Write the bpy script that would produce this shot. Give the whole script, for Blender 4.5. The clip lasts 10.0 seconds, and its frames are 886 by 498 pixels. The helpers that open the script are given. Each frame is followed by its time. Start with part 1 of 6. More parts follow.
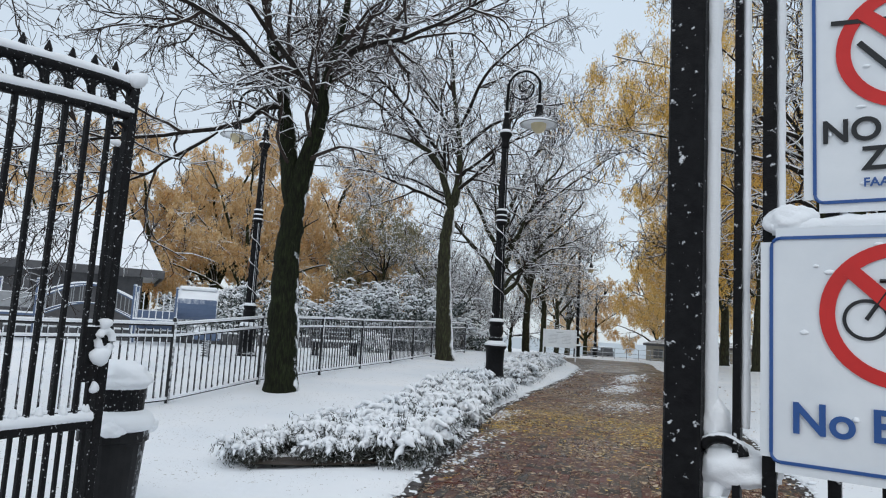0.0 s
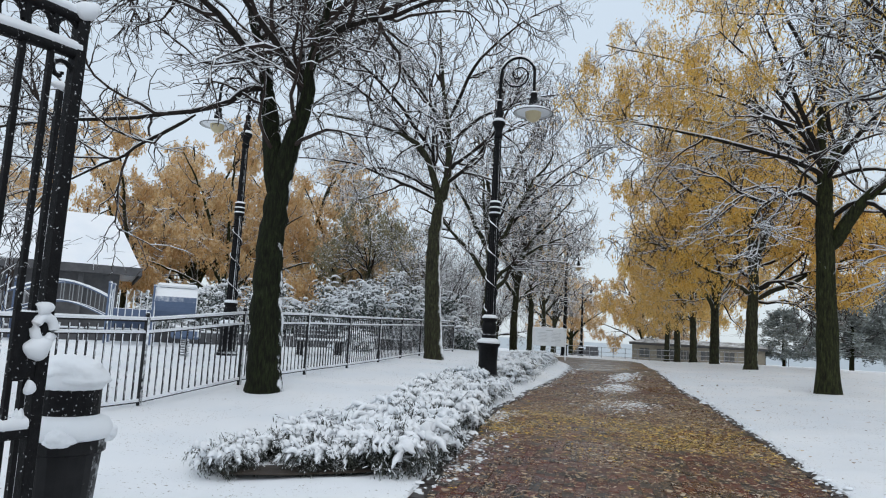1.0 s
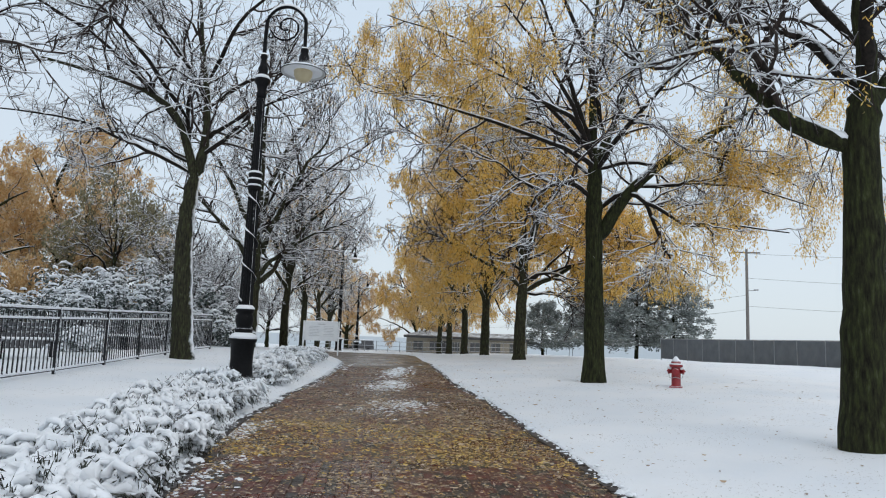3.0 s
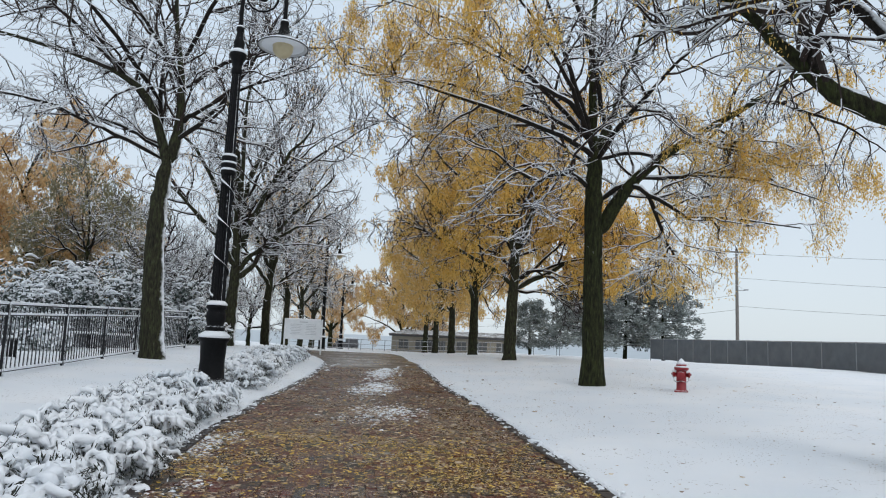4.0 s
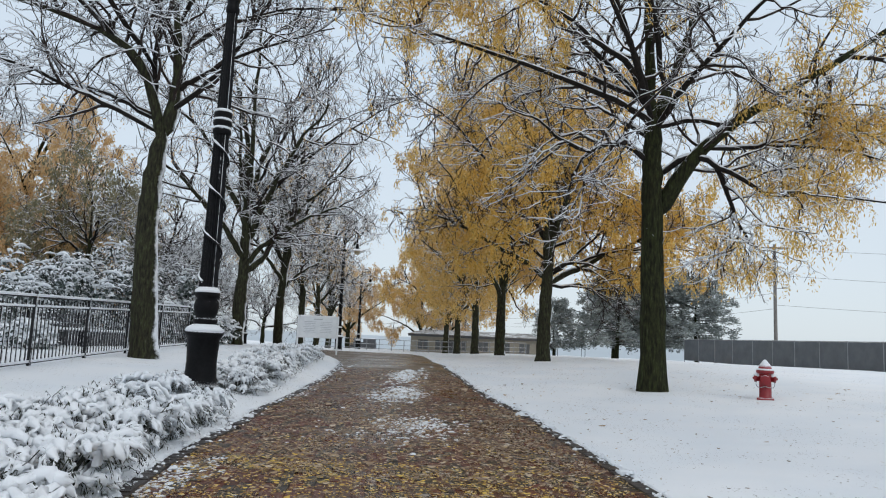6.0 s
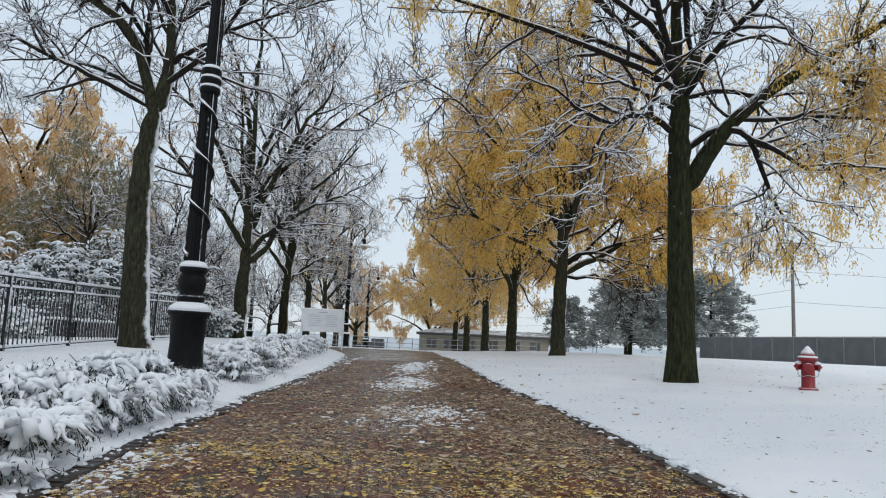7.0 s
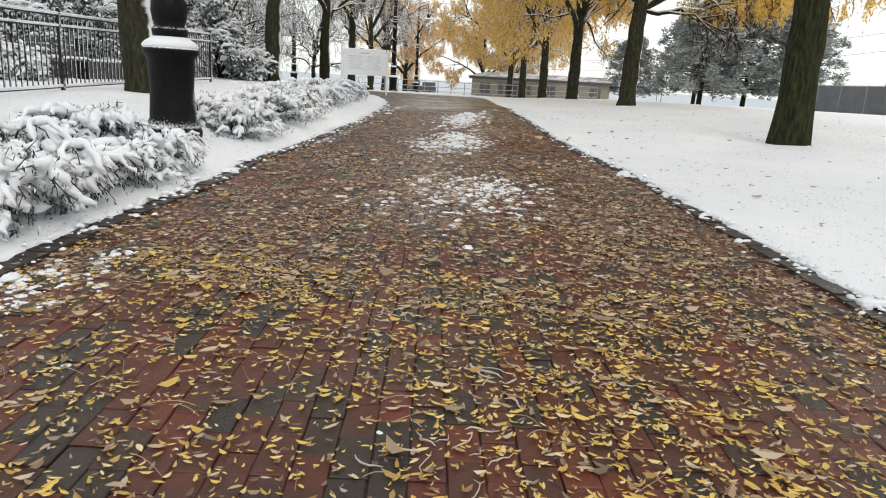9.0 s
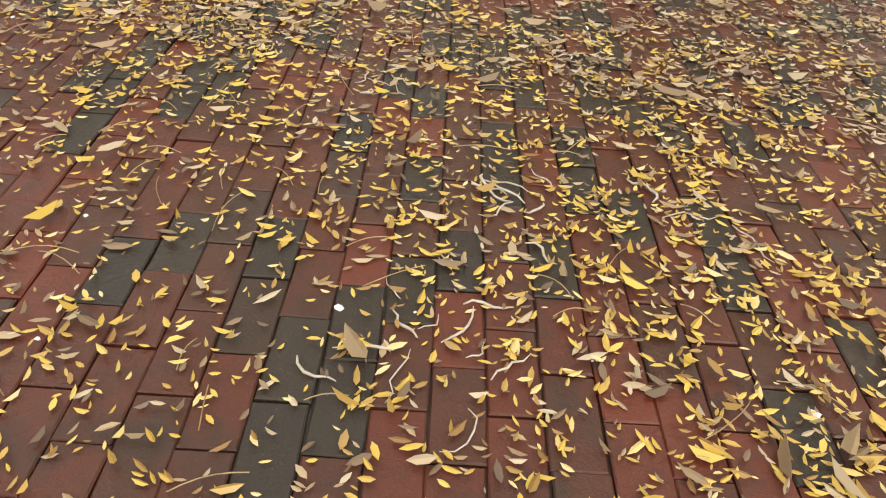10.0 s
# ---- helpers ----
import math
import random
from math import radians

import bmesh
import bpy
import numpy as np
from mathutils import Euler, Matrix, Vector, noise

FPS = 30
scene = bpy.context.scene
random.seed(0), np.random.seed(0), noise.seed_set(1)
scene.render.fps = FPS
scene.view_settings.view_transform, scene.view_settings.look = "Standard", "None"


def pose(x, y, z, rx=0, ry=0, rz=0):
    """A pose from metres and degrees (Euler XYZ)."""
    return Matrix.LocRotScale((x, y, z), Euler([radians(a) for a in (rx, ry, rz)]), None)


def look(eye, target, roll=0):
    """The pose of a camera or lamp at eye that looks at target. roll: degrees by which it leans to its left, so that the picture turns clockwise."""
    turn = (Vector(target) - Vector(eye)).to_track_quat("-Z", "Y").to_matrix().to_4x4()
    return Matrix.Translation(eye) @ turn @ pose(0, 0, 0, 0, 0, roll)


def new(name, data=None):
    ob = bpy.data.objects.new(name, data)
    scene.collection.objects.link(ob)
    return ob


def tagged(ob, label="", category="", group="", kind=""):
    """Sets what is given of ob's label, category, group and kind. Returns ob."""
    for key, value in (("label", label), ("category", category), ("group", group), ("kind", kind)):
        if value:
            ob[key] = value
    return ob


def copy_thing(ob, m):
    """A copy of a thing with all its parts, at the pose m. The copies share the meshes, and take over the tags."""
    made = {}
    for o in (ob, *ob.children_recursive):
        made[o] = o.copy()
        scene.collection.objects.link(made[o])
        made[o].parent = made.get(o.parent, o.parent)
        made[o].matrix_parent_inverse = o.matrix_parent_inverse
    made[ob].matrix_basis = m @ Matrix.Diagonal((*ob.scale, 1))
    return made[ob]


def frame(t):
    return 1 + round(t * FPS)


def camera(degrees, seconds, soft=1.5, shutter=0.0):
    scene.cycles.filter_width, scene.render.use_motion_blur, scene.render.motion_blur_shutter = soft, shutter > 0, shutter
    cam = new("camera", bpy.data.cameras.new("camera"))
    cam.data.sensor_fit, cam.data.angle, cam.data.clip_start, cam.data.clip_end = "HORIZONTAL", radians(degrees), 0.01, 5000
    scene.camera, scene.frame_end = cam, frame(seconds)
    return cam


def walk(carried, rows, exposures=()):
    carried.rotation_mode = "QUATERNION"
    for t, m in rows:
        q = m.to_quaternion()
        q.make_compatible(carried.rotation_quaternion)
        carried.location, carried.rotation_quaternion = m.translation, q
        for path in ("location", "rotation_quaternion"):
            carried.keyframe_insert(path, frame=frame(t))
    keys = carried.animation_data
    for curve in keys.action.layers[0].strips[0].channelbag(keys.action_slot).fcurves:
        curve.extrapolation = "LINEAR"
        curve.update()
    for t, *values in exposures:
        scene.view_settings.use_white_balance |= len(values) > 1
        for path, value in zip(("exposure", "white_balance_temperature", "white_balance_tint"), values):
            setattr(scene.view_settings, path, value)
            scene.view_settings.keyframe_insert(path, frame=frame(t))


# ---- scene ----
cam = camera(65.7, 10.0, soft=1.1)
PATH = [
    (0, (0.016, 0.137, 1.474), (-0.779, 1.956, 1.713), 3.4),
    (0.5, (-0.217, 0.444, 1.424), (-1.005, 2.266, 1.664), 3.2),
    (1, (-0.456, 0.785, 1.391), (-1.207, 2.623, 1.633), 3.2),
    (1.5, (-0.583, 1.266, 1.362), (-1.196, 3.153, 1.61), 2.7),
    (2, (-0.658, 1.801, 1.35), (-1.146, 3.724, 1.599), 2.6),
    (2.5, (-0.72, 2.362, 1.33), (-1.037, 4.32, 1.586), 2.3),
    (3, (-0.729, 2.976, 1.371), (-0.86, 4.955, 1.628), 2.2),
    (4.5, (-1.045, 4.804, 1.398), (-1.132, 6.786, 1.652), 2.5),
    (5, (-1.145, 5.442, 1.384), (-1.248, 7.423, 1.639), 2.4),
    (5.5, (-1.276, 6.087, 1.397), (-1.398, 8.067, 1.651), 2.5),
    (7, (-1.501, 7.865, 0.975), (-1.664, 9.841, 1.234), 2.6),
    (7.5, (-1.489, 8.413, 1.017), (-1.667, 10.388, 1.275), 2.6),
    (8, (-1.606, 8.975, 1.063), (-1.821, 10.954, 1.26), 2.8),
    (8.5, (-1.658, 9.536, 1.078), (-1.89, 11.522, 1.024), 2.8),
    (9, (-1.719, 10.089, 1.043), (-1.987, 12.012, 0.564), 3.3),
    (9.5, (-1.754, 10.529, 1.052), (-1.999, 12.298, 0.152), 3.6),
    (10, (-1.782, 10.94, 1.015), (-2.008, 12.468, -0.256), 4.6),
]
# the phone brightens and warms its picture as it tips down to the dark path
EXPOSURES = [(0.0, 0.0, 6500, 10), (5.5, 0.0, 6500, 10), (7.5, 0.02, 6500, 10), (8.2, 0.08, 6600, 10), (8.6, 0.2, 6800, 11), (9.0, 0.5, 7350, 12), (9.5, 0.82, 7900, 12), (10.0, 1.02, 8450, 11)]
walk(cam, [(t, look(eye, target, roll)) for t, eye, target, roll in PATH], EXPOSURES)

# ---- world, sun and exposure: an even overcast, snowy sky ----
world = bpy.data.worlds.new("overcast_sky")
scene.world = world
world.use_nodes = True
wn, wl = world.node_tree.nodes, world.node_tree.links
wn.clear()
w_out, w_bg = wn.new("ShaderNodeOutputWorld"), wn.new("ShaderNodeBackground")
w_sky, w_mix, w_ramp = wn.new("ShaderNodeTexSky"), wn.new("ShaderNodeMix"), wn.new("ShaderNodeValToRGB")
w_co, w_sep = wn.new("ShaderNodeTexCoord"), wn.new("ShaderNodeSeparateXYZ")
w_cloud, w_cmix = wn.new("ShaderNodeTexNoise"), wn.new("ShaderNodeMix")
w_sky.sky_type, w_sky.sun_disc, w_sky.sun_elevation, w_sky.sun_rotation = "NISHITA", False, radians(40), radians(150)
w_mix.data_type = w_cmix.data_type = "RGBA"
w_mix.inputs[0].default_value = 0.985
ramp = w_ramp.color_ramp
ramp.elements[0].position, ramp.elements[0].color = 0.0, (0.66, 0.74, 0.80, 1)
ramp.elements[1].position, ramp.elements[1].color = 1.0, (0.95, 1.0, 1.05, 1)
ramp.elements.new(0.10).color = (0.68, 0.76, 0.83, 1)
ramp.elements.new(0.45).color = (0.66, 0.77, 0.88, 1)
w_cloud.inputs["Scale"].default_value, w_cloud.inputs["Detail"].default_value = 2.5, 4
w_cmix.blend_type = "MULTIPLY"
w_cmix.inputs[0].default_value = 0.12
wl.new(w_co.outputs["Generated"], w_sep.inputs[0])
wl.new(w_co.outputs["Generated"], w_cloud.inputs["Vector"])
wl.new(w_sep.outputs[2], w_ramp.inputs[0])
wl.new(w_ramp.outputs[0], w_cmix.inputs[6])
wl.new(w_cloud.outputs["Fac"], w_cmix.inputs[7])
wl.new(w_sky.outputs[0], w_mix.inputs[6])
wl.new(w_cmix.outputs[2], w_mix.inputs[7])
wl.new(w_mix.outputs[2], w_bg.inputs[0])
wl.new(w_bg.outputs[0], w_out.inputs[0])
w_bg.inputs[1].default_value = 1.0
sun = new("sun", bpy.data.lights.new("sun", "SUN"))
sun.data.energy, sun.data.angle, sun.data.color = 0.45, radians(25), (1.0, 0.97, 0.93)
sun.matrix_world = look((8, -14, 16), (0, 0, 0))


# ---- materials ----
def shader(name, rough=0.6, metal=0.0):
    m = bpy.data.materials.new(name)
    m.use_nodes = True
    n = m.node_tree.nodes
    b = n["Principled BSDF"]
    b.inputs["Roughness"].default_value, b.inputs["Metallic"].default_value = rough, metal
    return m, n, m.node_tree.links, b


def noise_of(n, l, scale, detail=4, rough=0.6, vec=None):
    t = n.new("ShaderNodeTexNoise")
    t.inputs["Scale"].default_value, t.inputs["Detail"].default_value, t.inputs["Roughness"].default_value = scale, detail, rough
    if vec is None:
        g = n.new("ShaderNodeNewGeometry")
        vec = g.outputs["Position"]
    l.new(vec, t.inputs["Vector"])
    return t.outputs["Fac"]


def ramp_of(n, l, fac, stops):
    r = n.new("ShaderNodeValToRGB")
    e = r.color_ramp.elements
    e[0].position, e[0].color = stops[0][0], (*stops[0][1], 1)
    e[1].position, e[1].color = stops[-1][0], (*stops[-1][1], 1)
    for p, c in stops[1:-1]:
        e.new(p).color = (*c, 1)
    l.new(fac, r.inputs[0])
    return r.outputs[0]


def calc(n, l, op, a, b=None, c=None):
    m = n.new("ShaderNodeMath")
    m.operation = op
    for i, v in enumerate((a, b, c)):
        if v is None:
            continue
        if isinstance(v, (int, float)):
            m.inputs[i].default_value = v
        else:
            l.new(v, m.inputs[i])
    return m.outputs[0]


def mixed(n, l, fac, a, b):
    m = n.new("ShaderNodeMix")
    m.data_type = "RGBA"
    for i, v in ((0, fac), (6, a), (7, b)):
        if isinstance(v, tuple):
            m.inputs[i].default_value = (*v, 1)
        elif isinstance(v, (int, float)):
            m.inputs[i].default_value = v
        else:
            l.new(v, m.inputs[i])
    return m.outputs[2]


def relief(n, l, b, height, strength, distance=0.01):
    k = n.new("ShaderNodeBump")
    k.inputs["Strength"].default_value, k.inputs["Distance"].default_value = strength, distance
    l.new(height, k.inputs["Height"])
    l.new(k.outputs[0], b.inputs["Normal"])


SNOW = (0.86, 0.88, 0.91)


def settled(n, l, up=0.35, side=0.62, grain=14.0, soft=0.12, amount=0.5):
    """Snow that lies on upper faces, and is blown against one side."""
    g = n.new("ShaderNodeNewGeometry")
    s = n.new("ShaderNodeSeparateXYZ")
    l.new(g.outputs["Normal"], s.inputs[0])
    d = n.new("ShaderNodeVectorMath")
    d.operation = "DOT_PRODUCT"
    d.inputs[1].default_value = (0.88, 0.42, 0.22)
    l.new(g.outputs["Normal"], d.inputs[0])
    k = noise_of(n, l, grain, 5, 0.65)
    k2 = noise_of(n, l, 1.3, 2, 0.5)
    wob = calc(n, l, "MULTIPLY_ADD", k, amount, calc(n, l, "MULTIPLY_ADD", k2, amount * 0.8, -amount * 0.9))
    a = calc(n, l, "ADD", s.outputs[2], wob)
    b = calc(n, l, "ADD", d.outputs["Value"], wob)
    def gate(v, t):
        m = n.new("ShaderNodeMapRange")
        m.inputs[1].default_value, m.inputs[2].default_value = t - soft, t + soft
        l.new(v, m.inputs[0])
        return m.outputs[0]
    return calc(n, l, "MAXIMUM", gate(a, up), gate(b, side))


def snowy(name, stops, scale, rough, up, side, grain=14.0, metal=0.0, bump=0.4, soft=0.12, amount=0.5, random_tint=0.0, stretch=None, gloss=0.5, flecks=0.0):
    m, n, l, b = shader(name, rough, metal)
    b.inputs["Specular IOR Level"].default_value = gloss
    vec = None
    if stretch:
        g, k = n.new("ShaderNodeNewGeometry"), n.new("ShaderNodeMapping")
        k.inputs["Scale"].default_value = stretch
        l.new(g.outputs["Position"], k.inputs["Vector"])
        vec = k.outputs[0]
    f = noise_of(n, l, scale, 6, 0.65, vec)
    col = ramp_of(n, l, f, stops)
    if random_tint:
        g = n.new("ShaderNodeNewGeometry")
        h = n.new("ShaderNodeHueSaturation")
        l.new(calc(n, l, "MULTIPLY_ADD", g.outputs["Random Per Island"], random_tint, 1 - random_tint / 2), h.inputs["Value"])
        l.new(col, h.inputs["Color"])
        col = h.outputs[0]
    k = settled(n, l, up, side, grain, soft, amount)
    if flecks:
        q = n.new("ShaderNodeMapRange")
        q.inputs[1].default_value, q.inputs[2].default_value = flecks, flecks + 0.07
        l.new(noise_of(n, l, 48.0, 3, 0.55), q.inputs[0])
        k = calc(n, l, "MAXIMUM", k, calc(n, l, "MULTIPLY", q.outputs[0], 0.8))
    l.new(mixed(n, l, k, col, SNOW), b.inputs["Base Color"])
    r = calc(n, l, "MULTIPLY_ADD", k, 0.75 - rough, rough)
    l.new(r, b.inputs["Roughness"])
    if bump:
        relief(n, l, b, calc(n, l, "ADD", f, k), bump, 0.02)
    return m


def make_snow(name, small=0.35, leaves=False):
    m, n, l, b = shader(name, 0.65)
    a, c = noise_of(n, l, 9.0, 6, 0.6), noise_of(n, l, 0.6, 3, 0.5)
    col = ramp_of(n, l, c, [(0.3, (0.80, 0.835, 0.875)), (0.7, (0.89, 0.90, 0.915))])
    if leaves:
        # Dark specks: bits of leaf, and the shade of small dents painted in.
        d = noise_of(n, l, 26.0, 3, 0.7)
        e = noise_of(n, l, 0.9, 3, 0.6)
        leaf_dent_specks = calc(n, l, "MULTIPLY", calc(n, l, "GREATER_THAN", d, 0.65), calc(n, l, "GREATER_THAN", e, 0.5))
        col = mixed(n, l, leaf_dent_specks, col, (0.20, 0.17, 0.12))
    l.new(col, b.inputs["Base Color"])
    b.inputs["Specular IOR Level"].default_value = 0.25
    relief(n, l, b, calc(n, l, "ADD", a, calc(n, l, "MULTIPLY", noise_of(n, l, 70.0, 3, 0.7), 0.3)), small, 0.03)
    return m


def make_plain(name, stops, scale=8.0, rough=0.6, metal=0.0, bump=0.15):
    m, n, l, b = shader(name, rough, metal)
    f = noise_of(n, l, scale, 6, 0.6)
    l.new(ramp_of(n, l, f, stops), b.inputs["Base Color"])
    if bump:
        relief(n, l, b, f, bump)
    return m


def make_leaf(name, stops, through_light=0.35, rough=0.6):
    m, n, l, b = shader(name, rough)
    g = n.new("ShaderNodeNewGeometry")
    col = ramp_of(n, l, g.outputs["Random Per Island"], stops)
    l.new(col, b.inputs["Base Color"])
    if through_light:
        t, x = n.new("ShaderNodeBsdfTranslucent"), n.new("ShaderNodeMixShader")
        l.new(col, t.inputs[0])
        x.inputs[0].default_value = through_light
        l.new(b.outputs[0], x.inputs[1])
        l.new(t.outputs[0], x.inputs[2])
        l.new(x.outputs[0], n["Material Output"].inputs[0])
    return m


def make_brick(name, island):
    m, n, l, b = shader(name, 0.35)
    b.inputs["Specular IOR Level"].default_value = 0.45
    if island:
        rnd = n.new("ShaderNodeNewGeometry").outputs["Random Per Island"]
    else:
        rnd = n.new("ShaderNodeObjectInfo").outputs["Random"]
    col = ramp_of(n, l, rnd, [(0.0, (0.024, 0.020, 0.017)), (0.26, (0.036, 0.027, 0.020)), (0.32, (0.085, 0.026, 0.015)),
                              (0.7, (0.120, 0.024, 0.013)), (1.0, (0.172, 0.033, 0.017))])
    f = noise_of(n, l, 30.0, 6, 0.7)
    w = noise_of(n, l, 0.7, 4, 0.6)
    fine = noise_of(n, l, 130.0, 3, 0.7)
    stain = noise_of(n, l, 5.0, 5, 0.7)
    col = mixed(n, l, calc(n, l, "MULTIPLY", f, 0.4), col, (0.050, 0.030, 0.022))
    col = mixed(n, l, calc(n, l, "MULTIPLY", calc(n, l, "GREATER_THAN", fine, 0.63), 0.35), col, (0.16, 0.09, 0.06))
    dirt = n.new("ShaderNodeMapRange")
    dirt.inputs[1].default_value, dirt.inputs[2].default_value, dirt.inputs[4].default_value = 0.48, 0.66, 0.7
    l.new(stain, dirt.inputs[0])
    l.new(mixed(n, l, dirt.outputs[0], col, (0.034, 0.024, 0.018)), b.inputs["Base Color"])
    r = n.new("ShaderNodeMapRange")
    r.inputs[1].default_value, r.inputs[2].default_value, r.inputs[3].default_value, r.inputs[4].default_value = 0.38, 0.62, 0.12, 0.5
    l.new(w, r.inputs[0])
    l.new(r.outputs[0], b.inputs["Roughness"])
    relief(n, l, b, calc(n, l, "ADD", f, calc(n, l, "MULTIPLY", fine, 0.5)), 0.7, 0.005)
    return m


def make_far_paving(name):
    """Wet paving far off, thick with small leaves."""
    m, n, l, b = shader(name, 0.4)
    g, k = n.new("ShaderNodeNewGeometry"), n.new("ShaderNodeMapping")
    k.inputs["Scale"].default_value = (1, 1, 1)
    l.new(g.outputs["Position"], k.inputs["Vector"])
    f = noise_of(n, l, 34.0, 4, 0.7)
    w = noise_of(n, l, 0.9, 4, 0.6)
    col = ramp_of(n, l, f, [(0.34, (0.06, 0.038, 0.024)), (0.5, (0.13, 0.08, 0.042)), (0.6, (0.21, 0.15, 0.085)), (0.75, (0.33, 0.26, 0.17))])
    l.new(mixed(n, l, calc(n, l, "MULTIPLY", w, 0.6), col, (0.075, 0.045, 0.03)), b.inputs["Base Color"])
    r = n.new("ShaderNodeMapRange")
    r.inputs[1].default_value, r.inputs[2].default_value, r.inputs[3].default_value, r.inputs[4].default_value = 0.35, 0.65, 0.2, 0.6
    l.new(w, r.inputs[0])
    l.new(r.outputs[0], b.inputs["Roughness"])
    relief(n, l, b, f, 0.4, 0.01)
    return m


M_snow_ground = make_snow("snow_ground", 0.5, leaves=True)
M_snow = make_snow("snow_lump", 0.25)
BARK = [(0.3, (0.008, 0.007, 0.005)), (0.48, (0.024, 0.024, 0.013)), (0.6, (0.036, 0.044, 0.016)), (0.78, (0.085, 0.08, 0.055))]
M_bark = snowy("bark", BARK, 11.0, 0.9, 0.66, 0.95, 9.0, bump=1.0, soft=0.1, amount=1.1, stretch=(2.0, 2.0, 0.4), gloss=0.12)
M_bark_patch = snowy("snow_splashed_bark", [(v, (r * 0.5, g * 0.55, b * 0.6)) for v, (r, g, b) in BARK], 14.0, 0.9, 0.66, 1.05, 5.0, bump=1.0, soft=0.06, amount=1.2, stretch=(2.0, 2.0, 0.4), gloss=0.12)
M_bark_snow = snowy("snow_blown_bark", [(v, (r * 1.35, g * 1.25, b * 1.6)) for v, (r, g, b) in BARK], 11.0, 0.9, 0.60, 0.78, 6.0, bump=1.0, soft=0.1, amount=0.7, stretch=(2.0, 2.0, 0.4), gloss=0.12)
M_limb = snowy("limb_bark", [(0.3, (0.009, 0.008, 0.007)), (0.7, (0.032, 0.026, 0.022))], 18.0, 0.85, 0.42, 0.9, 9.0, bump=0.5, soft=0.12, amount=0.5, gloss=0.12)
TWIG = [(0.3, (0.022, 0.016, 0.014)), (0.7, (0.055, 0.042, 0.036))]
M_twig = snowy("twig_bark", TWIG, 6.0, 0.9, 0.52, 0.95, 5.0, bump=0, soft=0.1, amount=0.7, gloss=0.15)
M_twig_snowy = snowy("snow_laden_twig_bark", TWIG, 6.0, 0.9, 0.34, 0.88, 5.0, bump=0, soft=0.15, amount=0.7, gloss=0.15)
M_iron = snowy("black_iron", [(0.3, (0.004, 0.004, 0.0045)), (0.7, (0.009, 0.009, 0.010))], 20.0, 0.5, 0.42, 1.1, 45.0, bump=0.15, soft=0.08, amount=0.55, gloss=0.12)
M_fence = snowy("snow_streaked_fence_iron", [(0.3, (0.012, 0.012, 0.013)), (0.7, (0.025, 0.025, 0.027))], 20.0, 0.5, 0.5, 0.88, 18.0, bump=0.1, soft=0.12, amount=0.8, gloss=0.15)
M_shaft = snowy("snow_streaked_lamp_iron", [(0.3, (0.005, 0.005, 0.006)), (0.7, (0.011, 0.011, 0.012))], 20.0, 0.45, 0.5, 0.90, 14.0, bump=0.1, soft=0.06, amount=0.6, gloss=0.15)
M_iron_near = snowy("flecked_black_iron", [(0.3, (0.004, 0.004, 0.005)), (0.7, (0.012, 0.012, 0.013))], 30.0, 0.5, 0.62, 1.22, 60.0, bump=0.3, soft=0.08, amount=0.9, gloss=0.12, flecks=0.645)
M_red = snowy("red_enamel", [(0.3, (0.20, 0.010, 0.014)), (0.7, (0.30, 0.016, 0.022))], 12.0, 0.4, 0.7, 1.1, 30.0, bump=0.1, amount=0.4)
M_dusted_red = snowy("snow_dusted_enamel", [(0.3, (0.42, 0.20, 0.22)), (0.7, (0.62, 0.44, 0.46))], 40.0, 0.6, 0.45, 0.9, 40.0, bump=0.4, amount=0.9)
M_evergreen = snowy("evergreen_leaf", [(0.3, (0.030, 0.045, 0.040)), (0.7, (0.09, 0.115, 0.10))], 3.0, 0.6, 0.3, 0.9, 4.0, bump=0, soft=0.15, amount=0.7, random_tint=0.8)
# Distance haze is put into the needle colour, a pale grey-green.
M_hazed_pine = snowy("haze_paled_pine_needles", [(0.3, (0.18, 0.205, 0.195)), (0.7, (0.30, 0.325, 0.305))], 2.0, 0.8, 0.9, 1.1, 3.0, bump=0, soft=0.2, amount=0.8, random_tint=0.6)
M_hedge = snowy("hedge_sprig", [(0.3, (0.010, 0.012, 0.008)), (0.6, (0.030, 0.034, 0.022)), (0.8, (0.05, 0.035, 0.024))], 9.0, 0.7, 0.55, 0.95, 20.0, bump=0, random_tint=0.7)
M_gold = make_leaf("golden_leaf", [(0.0, (0.60, 0.37, 0.08)), (0.5, (0.83, 0.54, 0.13)), (1.0, (0.88, 0.68, 0.27))], 0.58)
M_dull_gold = make_leaf("dull_gold_leaf", [(0.0, (0.57, 0.38, 0.18)), (0.5, (0.75, 0.53, 0.27)), (1.0, (0.83, 0.69, 0.47))], 0.58)
# Gold of the farther trees, dulled in its colour to stand for haze.
M_hazy_gold = make_leaf("haze_paled_gold_leaf", [(0.0, (0.58, 0.39, 0.13)), (0.5, (0.80, 0.54, 0.18)), (1.0, (0.86, 0.67, 0.32))], 0.56)
M_olive = make_leaf("olive_leaf", [(0.0, (0.17, 0.17, 0.10)), (1.0, (0.34, 0.29, 0.17))], 0.35)
M_fallen = make_leaf("fallen_leaf", [(0.0, (0.24, 0.12, 0.04)), (0.2, (0.44, 0.27, 0.09)), (0.5, (0.62, 0.41, 0.085)), (0.8, (0.72, 0.51, 0.12)), (1.0, (0.74, 0.60, 0.34))], 0.0, 0.28)
M_litter = make_leaf("brown_litter", [(0.0, (0.13, 0.085, 0.055)), (0.35, (0.27, 0.18, 0.11)), (0.7, (0.43, 0.31, 0.19)), (1.0, (0.58, 0.48, 0.36))], 0.0, 0.28)
